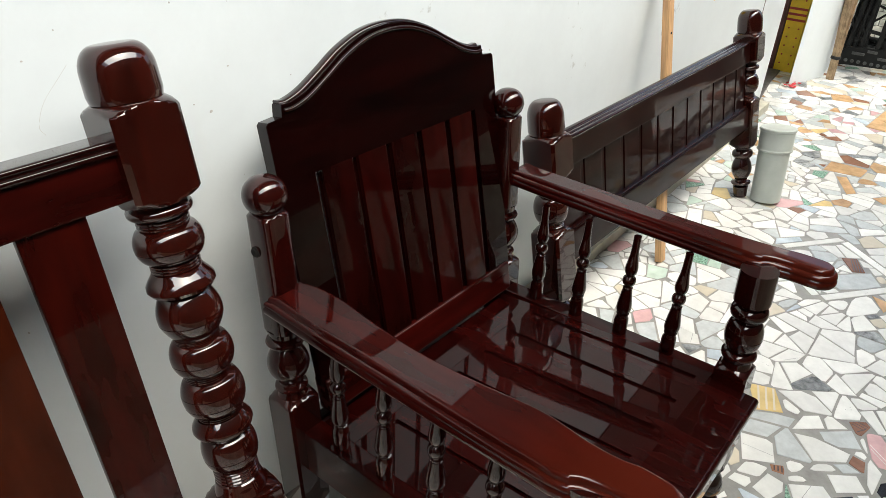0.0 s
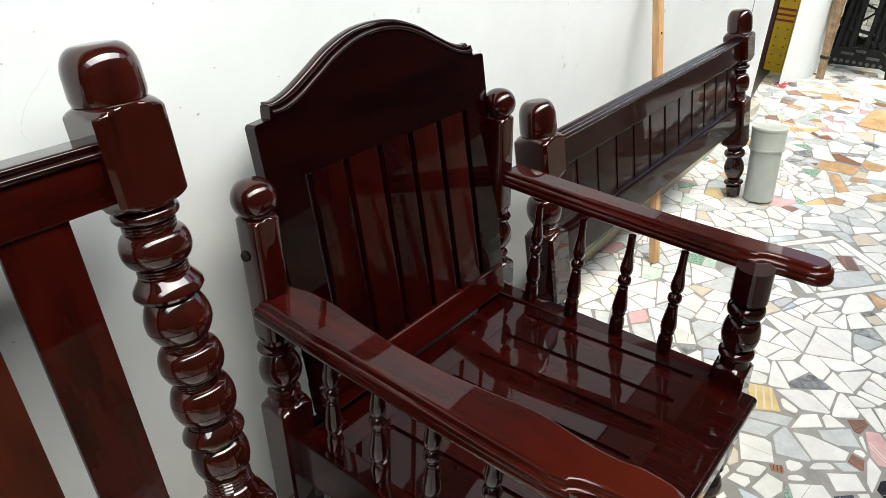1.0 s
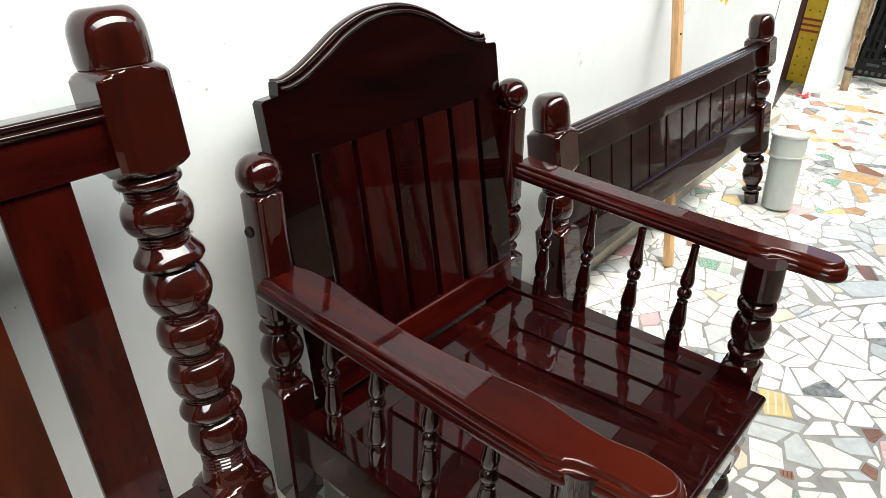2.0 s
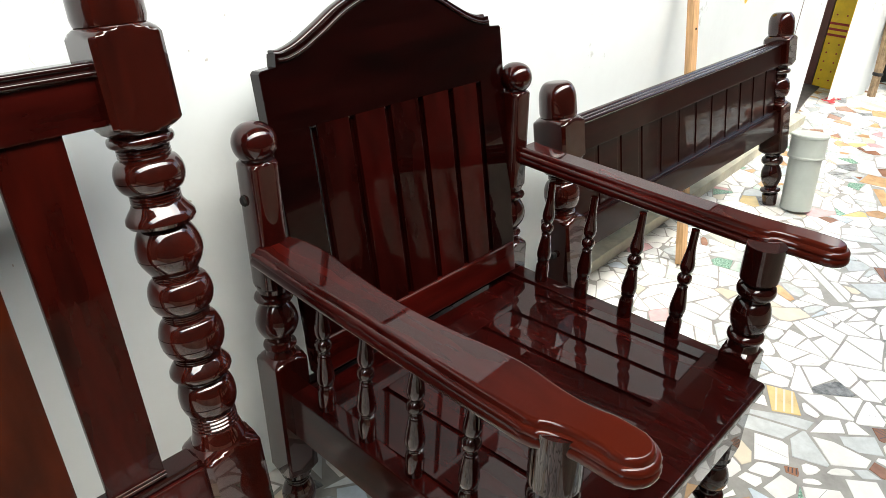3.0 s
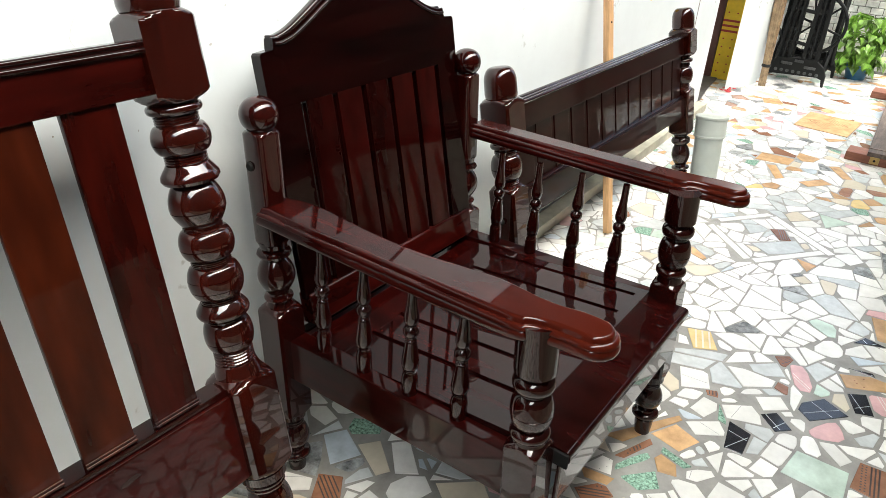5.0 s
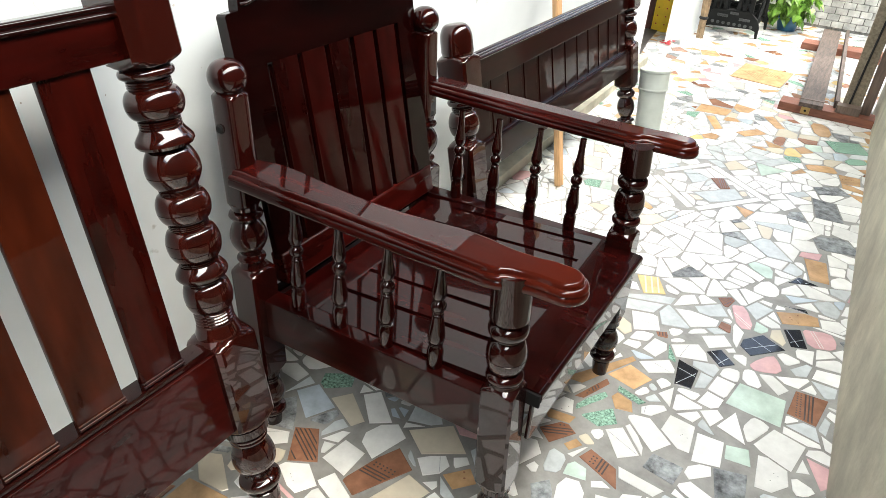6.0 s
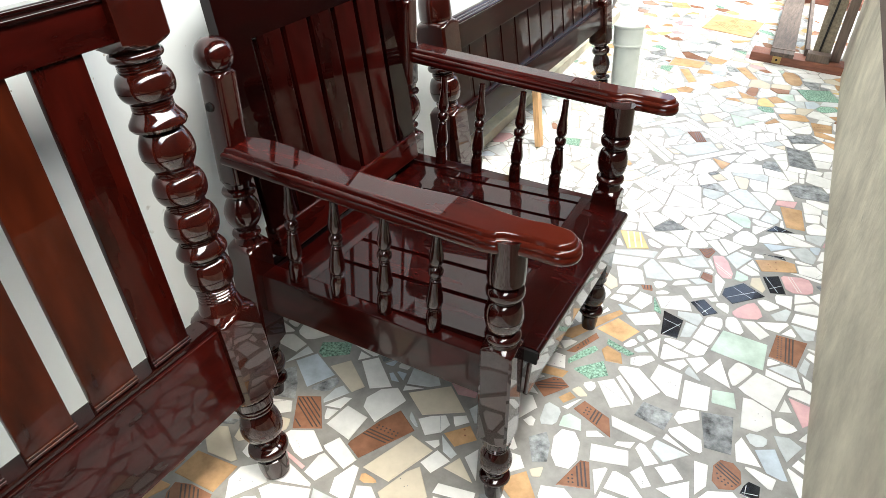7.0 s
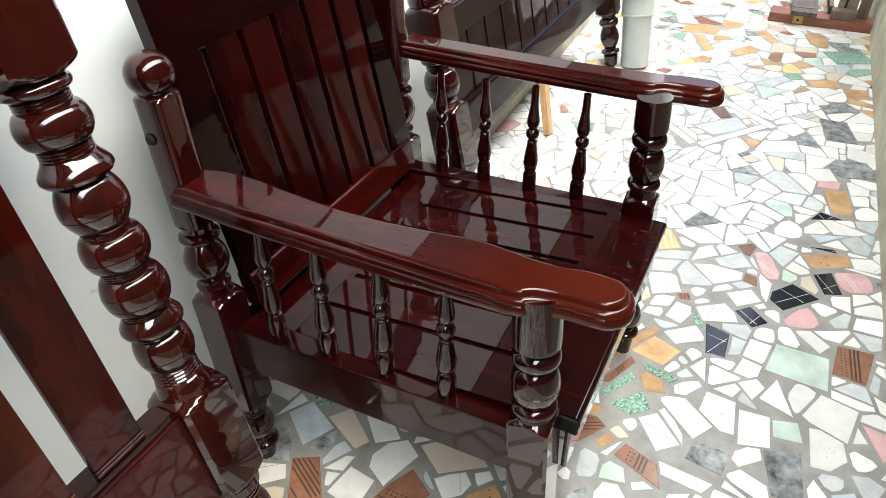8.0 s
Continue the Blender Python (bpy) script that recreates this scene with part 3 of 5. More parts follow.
def plant():
    p = thing("potted_plant", "bushy bright green leafy plant in a blue plastic pot", "plant", (4.85, 0.16, 0))
    part("pot", add_lathe(bmesh.new(), [(0, 0), (0.06, 0), (0.078, 0.085), (0.086, 0.088), (0.086, 0.1), (0.075, 0.1), (0.07, 0.085), (0, 0.085)], 24, pose(4.85, 0.2, 0)), POT, p)
    rnd = random.Random(11)
    bm = bmesh.new()
    stems = bmesh.new()
    for i in range(230):
        a, u = rnd.uniform(0, 6.28), rnd.uniform(0.3, 1)
        h = rnd.uniform(0.06, 0.41)
        r = (0.03 + 0.115 * u) * (1.15 - abs(h - 0.22) * 2.0)
        c = Vector((4.85 + r * math.cos(a), 0.21 + r * math.sin(a), h))
        L, W = rnd.uniform(0.028, 0.048), rnd.uniform(0.022, 0.036)
        m = pose(*c, rnd.uniform(-75, -10), rnd.uniform(-25, 25), math.degrees(a) - 90 + rnd.uniform(-35, 35))
        half = [(0, 0), (W * 0.7, L * 0.2), (W, L * 0.5), (W * 0.6, L * 0.95), (0, L * 1.5)]
        mid = [bm.verts.new(m @ Vector((0, y, -0.012 * (y / L) ** 2))) for _, y in half]
        for sgn in (-1, 1):
            e = [mid[0]] + [bm.verts.new(m @ Vector((sgn * x, y, 0.012 - 0.012 * (y / L) ** 2))) for x, y in half[1:-1]] + [mid[-1]]
            for k in range(4):
                q = list(dict.fromkeys([mid[k], mid[k + 1], e[k + 1], e[k]]))
                bm.faces.new(q)
        if i % 4 == 0:
            add_tube(stems, smooth_line([(4.85, 0.2, 0.08), (4.78 + 0.4 * (c.x - 4.78), 0.1 + 0.4 * (c.y - 0.1), h * 0.8 + 0.04), tuple(c)], 4), 0.003, 5)
    part("leaves", bm, LEAF, p)
    part("stems", stems, LEAF, p)


def flat_frame():
    """An old door frame lying flat on the tiles."""
    s = thing("salvaged_timber", "old weathered door timbers nailed together, lying flat on the tiles", "timber", (3.04, -0.25, 0))
    board = mat("weathered_grey_board", (0.16, 0.12, 0.1), 0.65, vary=0.3, scale=9, stretch=(1, 9, 9), bump=0.4, bump_scale=30, stain=0.3)
    pale = mat("pale_worn_board", (0.33, 0.28, 0.2), 0.7, vary=0.2, scale=8, stretch=(1, 9, 9), stain=0.3)

    def run(x0, y0, x1, y1, w, z0, z1, bevel=0.003):
        """A board along the line from (x0, y0) to (x1, y1)."""
        L = math.hypot(x1 - x0, y1 - y0)
        return box((0, -w / 2, z0), (L, w / 2, z1), bevel, 2, pose(x0, y0, 0, 0, 0, math.degrees(math.atan2(y1 - y0, x1 - x0))))

    part("sill", box((2.985, -0.475, 0.0), (3.1, -0.045, 0.042), 0.005), SILL, s, "red oxide painted cross piece")
    part("head", box((4.36, -0.52, 0.0), (4.5, 0.035, 0.042), 0.005), SILL, s, "red oxide painted cross piece")
    part("jamb", run(2.97, -0.188, 4.79, -0.098, 0.108, 0.043, 0.064), board, s)
    part("end_grain_strip", run(3.03, -0.186, 3.045, -0.185, 0.11, 0.0635, 0.067, 0.001), GREYWOOD, s)
    plate = part("bracket", box((2.98, -0.19, 0.006), (2.986, -0.15, 0.04), 0.002), BRASS, s, "small dull brass bracket")
    part("screw_hole", add_lathe(bmesh.new(), [(0, 0), (0.006, 0), (0.006, 0.002), (0, 0.002)], 10, pose(2.979, -0.17, 0.023, 0, 90, 0)), IRON, plate)
    part("rebate_lip", run(3.06, -0.292, 4.8, -0.19, 0.02, 0.043, 0.08), board, s)
    part("upright_board", box((3.06, -0.395, 0.05), (3.08, -0.315, 0.85), 0.003), pale, s, "paler worn board standing upright")
    part("end_block", box((2.99, -0.4, 0.043), (3.055, -0.295, 0.08), 0.004), GREYWOOD, s)
    part("upright_post", box((3.045, -0.445, 0.043), (3.095, -0.4, 0.85), 0.006), GREYWOOD, s)
    part("cable", add_tube(bmesh.new(), smooth_line([(3.052, -0.345, 0.08), (3.052, -0.36, 0.4), (3.052, -0.388, 0.85)], 5), 0.005, 6), TIE, s, "black cable")


def bucket_pipe():
    p = thing("plastic_pipe", "grey-white plastic pipe length with a wider socket end, standing upright", "pipe", m=pose(2.185, 0.372, 0.006, -6, 5, 0) @ Matrix.Diagonal((0.85, 0.85, 0.95, 1)))
    bm = add_lathe(bmesh.new(), [(0.0, 0.004), (0.058, 0.004), (0.062, 0.0), (0.064, 0.003), (0.066, 0.2), (0.068, 0.206), (0.075, 0.209), (0.076, 0.214), (0.072, 0.22), (0.073, 0.285),
                                 (0.077, 0.289), (0.077, 0.297), (0.073, 0.3), (0.065, 0.297), (0.0, 0.295)], 40, pose(0, 0, 0))
    part("tube", bm, PVC, p, local=True)


def wooden_batten():
    bm = box((-0.018, -0.011, 0), (0.018, 0.011, 0.98), 0.002)
    b = single("wooden_batten", bm, RAW, "raw pine batten with nail holes leaning on the wall", "batten")
    b.matrix_basis = pose(1.472, 0.478, 0.004, -13.0, 7.8, 0)
    nail = part("nail", add_lathe(bmesh.new(), [(0, 0), (0.004, 0), (0.003, 0.002), (0, 0.002)], 8, pose(0, -0.0112, 0.72, 90)), IRON, b, local=True)
    again("nail", nail, pose(0.006, 0, -0.22))
    again("nail", nail, pose(-0.004, 0, 0.1))


# ---- bed boards ----
def post_mesh(kind):
    bm = bmesh.new()
    if kind == "tall":
        prof = [(0, 0), (0.026, 0), (0.029, 0.02), (0.03, 0.045), (0.024, 0.05)] + bulge(0.052, 0.08, 0.026, 0.039, 6) + [(0.024, 0.084)] + \
            vase(0.088, 0.16, 0.026, 0.04, 0.028, 0.45) + rings(0.163, 0.178, 0.034, 2) + [(0.04, 0.185), (0.04, 0.2)]
        add_lathe(bm, prof, 30)
        chamfer_block(bm, 0.042, 0.198, 0.395, 0.012)
        prof = [(0.04, 0.39), (0.0385, 0.398), (0.036, 0.404), (0.034, 0.412)] + rings(0.414, 0.436, 0.033, 4) + scored(0.438, 0.488, 0.031, 0.0405, (0.35,)) + rings(0.489, 0.495, 0.032, 2) + \
            [(0.034, 0.4955), (0.041, 0.498), (0.0432, 0.503), (0.042, 0.509), (0.037, 0.516), (0.033, 0.521)] + rings(0.5215, 0.528, 0.0315, 2) + scored(0.529, 0.587, 0.031, 0.044, (0.3, 0.62)) + \
            rings(0.5875, 0.597, 0.032, 3) + scored(0.598, 0.648, 0.031, 0.043, (0.42,)) + rings(0.6485, 0.655, 0.031, 3)
        belly = vase(0.656, 0.722, 0.031, 0.0432, 0.0305, 0.46, 16)
        prof += belly[:6] + [(belly[6][0], belly[6][1] - 0.0006), (belly[6][0] - 0.0011, belly[6][1]), (belly[6][0], belly[6][1] + 0.0007)] + belly[7:] + \
            [(0.034, 0.7235), (0.0415, 0.726), (0.0445, 0.731), (0.0437, 0.737), (0.039, 0.744), (0.0345, 0.75), (0.0325, 0.754)] + rings(0.755, 0.768, 0.032, 3) + \
            scored(0.769, 0.815, 0.031, 0.044, (0.4,)) + rings(0.8155, 0.828, 0.033, 3) + bulge(0.829, 0.846, 0.034, 0.041, 5) + [(0.036, 0.847)]
        add_lathe(bm, [(r * 0.945, z - 0.063 * max(0.0, z - 0.52)) for r, z in prof], 30)
        chamfer_block(bm, 0.041, 0.823, 0.951, 0.011)
        dome0, dome1, r = 0.947, 1.007, 0.0405
    else:
        prof = [(0, 0), (0.024, 0), (0.028, 0.04), (0.022, 0.045)] + bulge(0.047, 0.065, 0.024, 0.036, 5) + [(0.022, 0.07)] + vase(0.073, 0.15, 0.024, 0.037, 0.027, 0.5) + \
            bulge(0.155, 0.19, 0.026, 0.038, 5) + [(0.03, 0.2)]
        add_lathe(bm, prof, 26)
        chamfer_block(bm, 0.04, 0.197, 0.395, 0.012)
        prof = [(0.03, 0.392)] + rings(0.395, 0.405, 0.03, 2) + scored(0.408, 0.475, 0.028, 0.042, (0.45,)) + rings(0.478, 0.488, 0.03, 2) + bulge(0.49, 0.51, 0.03, 0.04, 5) + [(0.03, 0.52)]
        add_lathe(bm, prof, 26)
        chamfer_block(bm, 0.044, 0.515, 0.628, 0.012)
        dome0, dome1, r = 0.625, 0.7, 0.042
    prof = [(r * 0.97, dome0), (r * 1.01, dome0 + 0.008)]
    h = dome1 - dome0
    for i in range(9):
        a = i / 8 * math.pi / 2
        prof.append((r * (0.5 + 0.5 * math.cos(a)), dome0 + h * 0.5 + h * 0.5 * math.sin(a)))
    prof.append((0, dome1 + 0.001))
    add_lathe(bm, prof, 30)
    return bm


def bed_board(name, label, at, tilt, turn, length, kind, group):
    """A bed's end board: two turned posts, top and bottom rails, upright slats. Its own space: x along, z up the board."""
    b = thing(name, label, "bed board", m=pose(*at, tilt, 0, turn), group=group)
    p = part("post", post_mesh(kind), WOOD_Z, b, local=True, angle=35)
    again("post", p, pose(length, 0, 0))
    x0, x1 = 0.036, length - 0.036
    if kind == "tall":
        top0, top1, bot0, bot1 = 0.842, 0.908, 0.215, 0.385
        bm = box((x0, -0.022, top0), (x1, 0.024, top1), 0.004)
        part("top_rail", bm, WOOD_BEDRAIL, b, local=True)
        bm = box((x0, -0.024, top1 - 0.013), (x1, 0.028, top1 + 0.004), 0.004, 3)
        for y, z, r in ((-0.0245, top1 - 0.008, 0.0038), (-0.022, top1 + 0.001, 0.004)):
            add_tube(bm, [(x0, y, z), (x1, y, z)], r, 12)
        part("top_moulding", bm, WOOD_CAP, b, local=True)
        bm = box((x0, -0.026, bot0), (x1, 0.022, bot1 - 0.012), 0.004)
        part("bottom_rail", bm, WOOD_BEDRAIL, b, local=True)
        bm = box((x0, -0.02, bot1 - 0.014), (x1, 0.022, bot1), 0.003)
        part("bottom_moulding", bm, WOOD_CAP, b, local=True)
        tones = []
        for tone in (WOOD_BED, WOOD_ORANGE):
            bm = box((-0.073, -0.016, bot1 - 0.004), (0, -0.005, top0 + 0.004), 0.003)
            add_tube(bm, [(-0.073, -0.0175, bot1 + 0.005), (0, -0.0175, bot1 + 0.005)], 0.0028, 10)
            add_tube(bm, [(-0.073, -0.0175, bot1 + 0.0105), (0, -0.0175, bot1 + 0.0105)], 0.002, 10)
            tones.append(finish(bm, "slat", tone))
        x, count = length - 0.0865, 0
        while x - 0.073 > 0.05:
            slat = new("slat", tones[0 if count in (0, 3, 4, 8) else 1])
            slat.parent, slat.matrix_basis = b, pose(x, 0, 0)
            count += 1
            x -= 0.1035
    else:
        top0, top1, bot0, bot1 = 0.525, 0.605, 0.282, 0.36
        bm = box((x0, -0.02, top0), (x1, 0.02, top1 - 0.008), 0.004)
        part("top_rail", bm, WOOD_FOOT, b, local=True)
        bm = box((x0, -0.02, top1 - 0.016), (x1, 0.022, top1 - 0.004), 0.003, 2)
        for y, z, r in ((-0.0195, top1 - 0.0085, 0.0055), (-0.007, top1 - 0.0065, 0.0062), (0.0115, top1 - 0.0085, 0.011)):
            add_tube(bm, [(x0, y, z), (x1, y, z)], r, 16)
        part("top_moulding", bm, WOOD_CAP, b, local=True)
        bm = box((x0, -0.025, bot0), (x1, 0.02, bot1), 0.004)
        part("bottom_rail", bm, WOOD_FOOT, b, local=True)
        part("ledge", box((x0, -0.02, bot1 - 0.002), (x1, 0.016, bot1 + 0.007), 0.004, 3), WOOD_FOOT, b, local=True)
        slat = None
        n = 12
        pitch = (x1 - x0) / n
        for i in range(n):
            m = pose(x0 + pitch * (i + 0.5), 0, 0)
            if slat is None:
                slat = part("slat", box((-pitch / 2 + 0.007, -0.0085, bot1 - 0.003), (pitch / 2 - 0.012, 0.01, top0 + 0.004), 0.003, 2), WOOD_FOOT, b, local=True)
                slat.matrix_basis = m
            else:
                again("slat", slat, m)
        part("back_panel", box((x0, -0.0055, bot1 - 0.01), (x1, 0.016, top0 + 0.01)), WOOD_FOOT, b, local=True, smooth=False)
        # bed-hook slot (a black strip for its shaded inside) and bracket on the inner face of the lower block
        part("hook_slot_shade", box((0.0385, -0.012, 0.225), (0.0412, 0.004, 0.33), 0.001, 1), TIE, p, "black strip for the shaded inside of the bed-hook slot", local=True)
        plate = part("hook_plate", box((0.0385, 0.01, 0.25), (0.046, 0.03, 0.31), 0.002, 1), IRON, p, "black iron hook plate", local=True)
        for z in (0.264, 0.296):
            part("screw", add_lathe(bmesh.new(), [(0, 0), (0.006, 0), (0.007, 0.004), (0.004, 0.008), (0, 0.009)], 10, pose(0.045, 0.02, z, 0, 90, 0)), BLACKRUBBER, plate, local=True)
        for x in (0, length):
            part("bolt", add_lathe(bmesh.new(), [(0, 0), (0.007, 0), (0.009, 0.006), (0.006, 0.012), (0, 0.013)], 10, pose(x + (0.04 if x else -0.04), 0, 0.3, 0, 90 if x else -90, 0)), BLACKRUBBER, b, "black bolt head", local=True)
    return b


# ---- armchair ----
RAKE = -2.58  # the legs lean back a little


def front_leg_mesh(lift=0.0):
    """A front leg; hand turning set the ball and rings of one leg a little higher than the other's."""
    bm = bmesh.new()
    prof = [(0, 0), (0.017, 0), (0.02, 0.025), (0.021, 0.04), (0.017, 0.044)] + bulge(0.046, 0.064, 0.019, 0.03, 5) + [(0.018, 0.067)] + \
        vase(0.07, 0.13, 0.019, 0.031, 0.02, 0.5) + rings(0.133, 0.143, 0.022, 2) + [(0.027, 0.15), (0.026, 0.17)]
    add_lathe(bm, prof, 26)
    chamfer_block(bm, 0.029, 0.16, 0.39 + 0.6 * lift, 0.009)
    turned = [(0.026, 0.386), (0.0245, 0.391)] + bulge(0.394, 0.411, 0.025, 0.0305, 5) + [(0.021, 0.4125)] + scored(0.414, 0.474, 0.021, 0.0322, (0.45,)) + [(0.022, 0.475), (0.022, 0.478)] + \
        bulge(0.4785, 0.505, 0.023, 0.0315, 7) + [(0.0225, 0.5065), (0.026, 0.509), (0.0305, 0.5125), (0.031, 0.52)]
    add_lathe(bm, [(r, z + lift * (1 if z > 0.39 else 0.6)) for r, z in turned] + [(0.0305, 0.594)], 30)
    return bm


def rear_post_mesh():
    bm = bmesh.new()
    prof = [(0, 0), (0.017, 0), (0.02, 0.025), (0.017, 0.03)] + bulge(0.032, 0.05, 0.019, 0.03, 5) + [(0.018, 0.053)] + vase(0.056, 0.115, 0.019, 0.031, 0.02, 0.5) + \
        rings(0.118, 0.13, 0.022, 2) + [(0.027, 0.137), (0.026, 0.15)]
    add_lathe(bm, prof, 26)
    chamfer_block(bm, 0.031, 0.145, 0.4, 0.009)
    prof = [(0.026, 0.396), (0.02, 0.408)] + bulge(0.41, 0.422, 0.02, 0.027, 4) + [(0.019, 0.425)] + vase(0.427, 0.495, 0.019, 0.034, 0.02, 0.5) + \
        bulge(0.498, 0.514, 0.02, 0.031, 4) + [(0.024, 0.518), (0.026, 0.53)]
    add_lathe(bm, prof, 26)
    chamfer_block(bm, 0.0242, 0.522, 0.733, 0.0145, domed=True)
    add_lathe(bm, [(0.019, 0.722)] + [(0.0322 * math.sin(a) ** 0.85, 0.755 - 0.0295 * math.cos(a)) for a in [math.pi * (0.2 + 0.8 * k / 12) for k in range(12)]] + [(0, 0.7846)], 26)
    return bm


def baluster_mesh(h):
    bm = bmesh.new()
    prof = [(0.0125, 0), (0.0138, 0.003), (0.0142, 0.03), (0.0132, 0.038), (0.0108, 0.043), (0.0098, 0.046)] + rings(0.047, 0.053, 0.0125, 2) + \
        [(0.0138, 0.056), (0.0148, 0.062), (0.0146, 0.069), (0.0132, 0.08), (0.011, 0.095), (0.0094, 0.106)] + rings(0.1065, 0.112, 0.0098, 1) + [(0.0078, 0.114)] + \
        bulge(0.116, 0.136, 0.008, 0.0132, 6) + [(0.0076, 0.138)] + [(0.0095, 0.1405), (0.0116, 0.145), (0.0125, 0.151), (0.0122, 0.157), (0.0105, 0.168), (0.0085, 0.18), (0.0074, 0.195), (0.007, h)]
    return add_lathe(bm, prof, 18)


def arm_outline(waist):
    """Seen from above, from the rear post round the paddle and back; with a waist, the sitter's side swells at both ends."""
    outer = smooth_line([(-0.021, 0.532), (-0.024, 0.42), (-0.024, 0.27), (-0.023, 0.12), (-0.021, 0.03)], 5)
    step = smooth_line([(-0.017, 0.012), (-0.006, -0.004), (0.0, -0.03), (0.001, -0.06)], 4)
    wide = 0.0365 if waist else 0.0325
    tip = [Vector((wide - (wide - 0.001) * math.cos(a), -0.067 - (wide - 0.001) * math.sin(a))) for a in [math.pi * k / 12 for k in range(1, 12)]]
    inner = [(0.064, -0.066), (0.063, -0.03), (0.056, 0.01), (0.05, 0.07), (0.045, 0.16), (0.044, 0.3), (0.045, 0.42), (0.046, 0.532)]
    if waist:
        inner = [(0.072, -0.062), (0.0715, -0.036), (0.066, -0.01), (0.065, 0.025), (0.0705, 0.075), (0.07, 0.11), (0.062, 0.165), (0.055, 0.23), (0.054, 0.3), (0.06, 0.38), (0.066, 0.435), (0.064, 0.49), (0.052, 0.532)]
    inner = smooth_line(inner, 4)
    return [tuple(p) for p in outer + step + tip + inner]


def back_outline():
    """The arched head board, in its own plane: x across, y up."""
    half = [(0.0, 0.943), (0.05, 0.938), (0.1, 0.921), (0.145, 0.897), (0.185, 0.877), (0.215, 0.868), (0.233, 0.868)]
    line = smooth_line(half, 5)
    right = [(p.x, p.y) for p in line] + [(0.234, 0.864), (0.236, 0.85), (0.262, 0.848), (0.266, 0.844), (0.266, 0.755)]
    left = [(-x, y) for x, y in reversed(right[1:])]
    return left + right


def armchair():
    cx = 0.305
    c = thing("armchair", "glossy dark mahogany armchair with turned legs and slatted back", "chair", (cx, 0.27, 0))
    inv = c.matrix_basis.inverted()
    fl = part("front_leg", front_leg_mesh(), WOOD_LEG, c, local=True, angle=35)
    fl.matrix_basis = inv @ pose(0.018, -0.022, 0, RAKE)
    fl = part("front_leg", front_leg_mesh(0.02), WOOD_LEG, c, local=True, angle=35)
    fl.matrix_basis = inv @ pose(0.587, -0.019, 0, RAKE)
    rp = part("rear_post", rear_post_mesh(), WOOD_LEG, c, local=True, angle=35)
    rp.matrix_basis = inv @ pose(0.014, 0.511, 0, RAKE)
    rp2 = again("rear_post", rp, inv @ pose(0.606, 0.514, 0, RAKE) @ Matrix.Diagonal((1, 1, 0.984, 1)))
    part("bolt", add_lathe(bmesh.new(), [(0, 0), (0.007, 0), (0.0085, 0.003), (0.006, 0.006), (0, 0.0065)], 14, pose(-0.0232, 0.005, 0.672, 0, -90, 0)), BLACKRUBBER, rp, "black bolt head", local=True)
    part("bolt", add_lathe(bmesh.new(), [(0, 0), (0.007, 0), (0.0085, 0.003), (0.006, 0.006), (0, 0.0065)], 14, pose(0.0232, 0.005, 0.672, 0, 90, 0)), BLACKRUBBER, rp2, "black bolt head", local=True)
    # arms
    layers = [(0.0, 0.006)] + [(0.008 - 0.0078 * math.cos(a), 0.0055 - 0.0055 * math.sin(a)) for a in [math.pi * k / 7 for k in range(1, 7)]] + [(0.0166, 0.0046)]
    layers += [(0.0172 + 0.0075 * math.sin(a), 0.0082 - 0.0066 * math.cos(a)) for a in [math.pi / 2 * k / 5 for k in range(6)]]
    layers += [(0.0262, 0.0086)] + [(0.0266 + 0.0067 * math.sin(a), 0.0152 - 0.0062 * math.cos(a)) for a in [math.pi / 2 * k / 5 for k in range(6)]]
    for k, m in ((0, pose(0, 0, 0.571)), (1, pose(0.621, 0, 0.571))):
        part("armrest", add_prism(bmesh.new(), arm_outline(k == 0), layers, m), WOOD_Y, c, angle=50)
    # side rails and turned spindles
    for x in (0.018, 0.592):
        m = Matrix(((1, 0, 0, 0), (0, 1, 0, 0), (0, -0.04, 1, 0), (0, 0, 0, 1)))
        part("side_rail", box((x - 0.014, 0.02, 0.262), (x + 0.026, 0.5, 0.352), 0.004, 2, m), WOOD_SIDE, c)
    sp = None
    for x in (0.026, 0.598):
        for y in (0.428, 0.33, 0.228, 0.128):
            m = inv @ pose(x, y, 0.351 - 0.04 * y)
            if sp is None:
                sp = part("spindle", baluster_mesh(0.224), WOOD_LEG, c, local=True, angle=35)
                sp.matrix_basis = m
            else:
                again("spindle", sp, m)
    # seat
    # one board that falls to the back, with stopped grooves cut in it; its front lies level and is rounded off
    sl = Matrix(((1, 0, 0, 0), (0, 1, 0, 0), (0, -0.085, 1, 0.0025), (0, 0, 0, 1)))
    x0, x1, y0, y1, top, low = 0.034, 0.576, 0.05, 0.402, 0.364, 0.342
    cuts = [0.125 + 0.084 * k for k in range(6)]
    bm = bmesh.new()
    xs = [x0] + [x for c0 in cuts for x in (c0 - 0.0058, c0 + 0.0058)] + [x1]
    ys = [0.03, y0, y1, 0.502]
    height = [[top - (0.0055 if i % 2 and j == 1 else 0) for j in range(3)] for i in range(len(xs) - 1)]

    def quad(*corners):
        bm.faces.new([bm.verts.new(p) for p in corners])

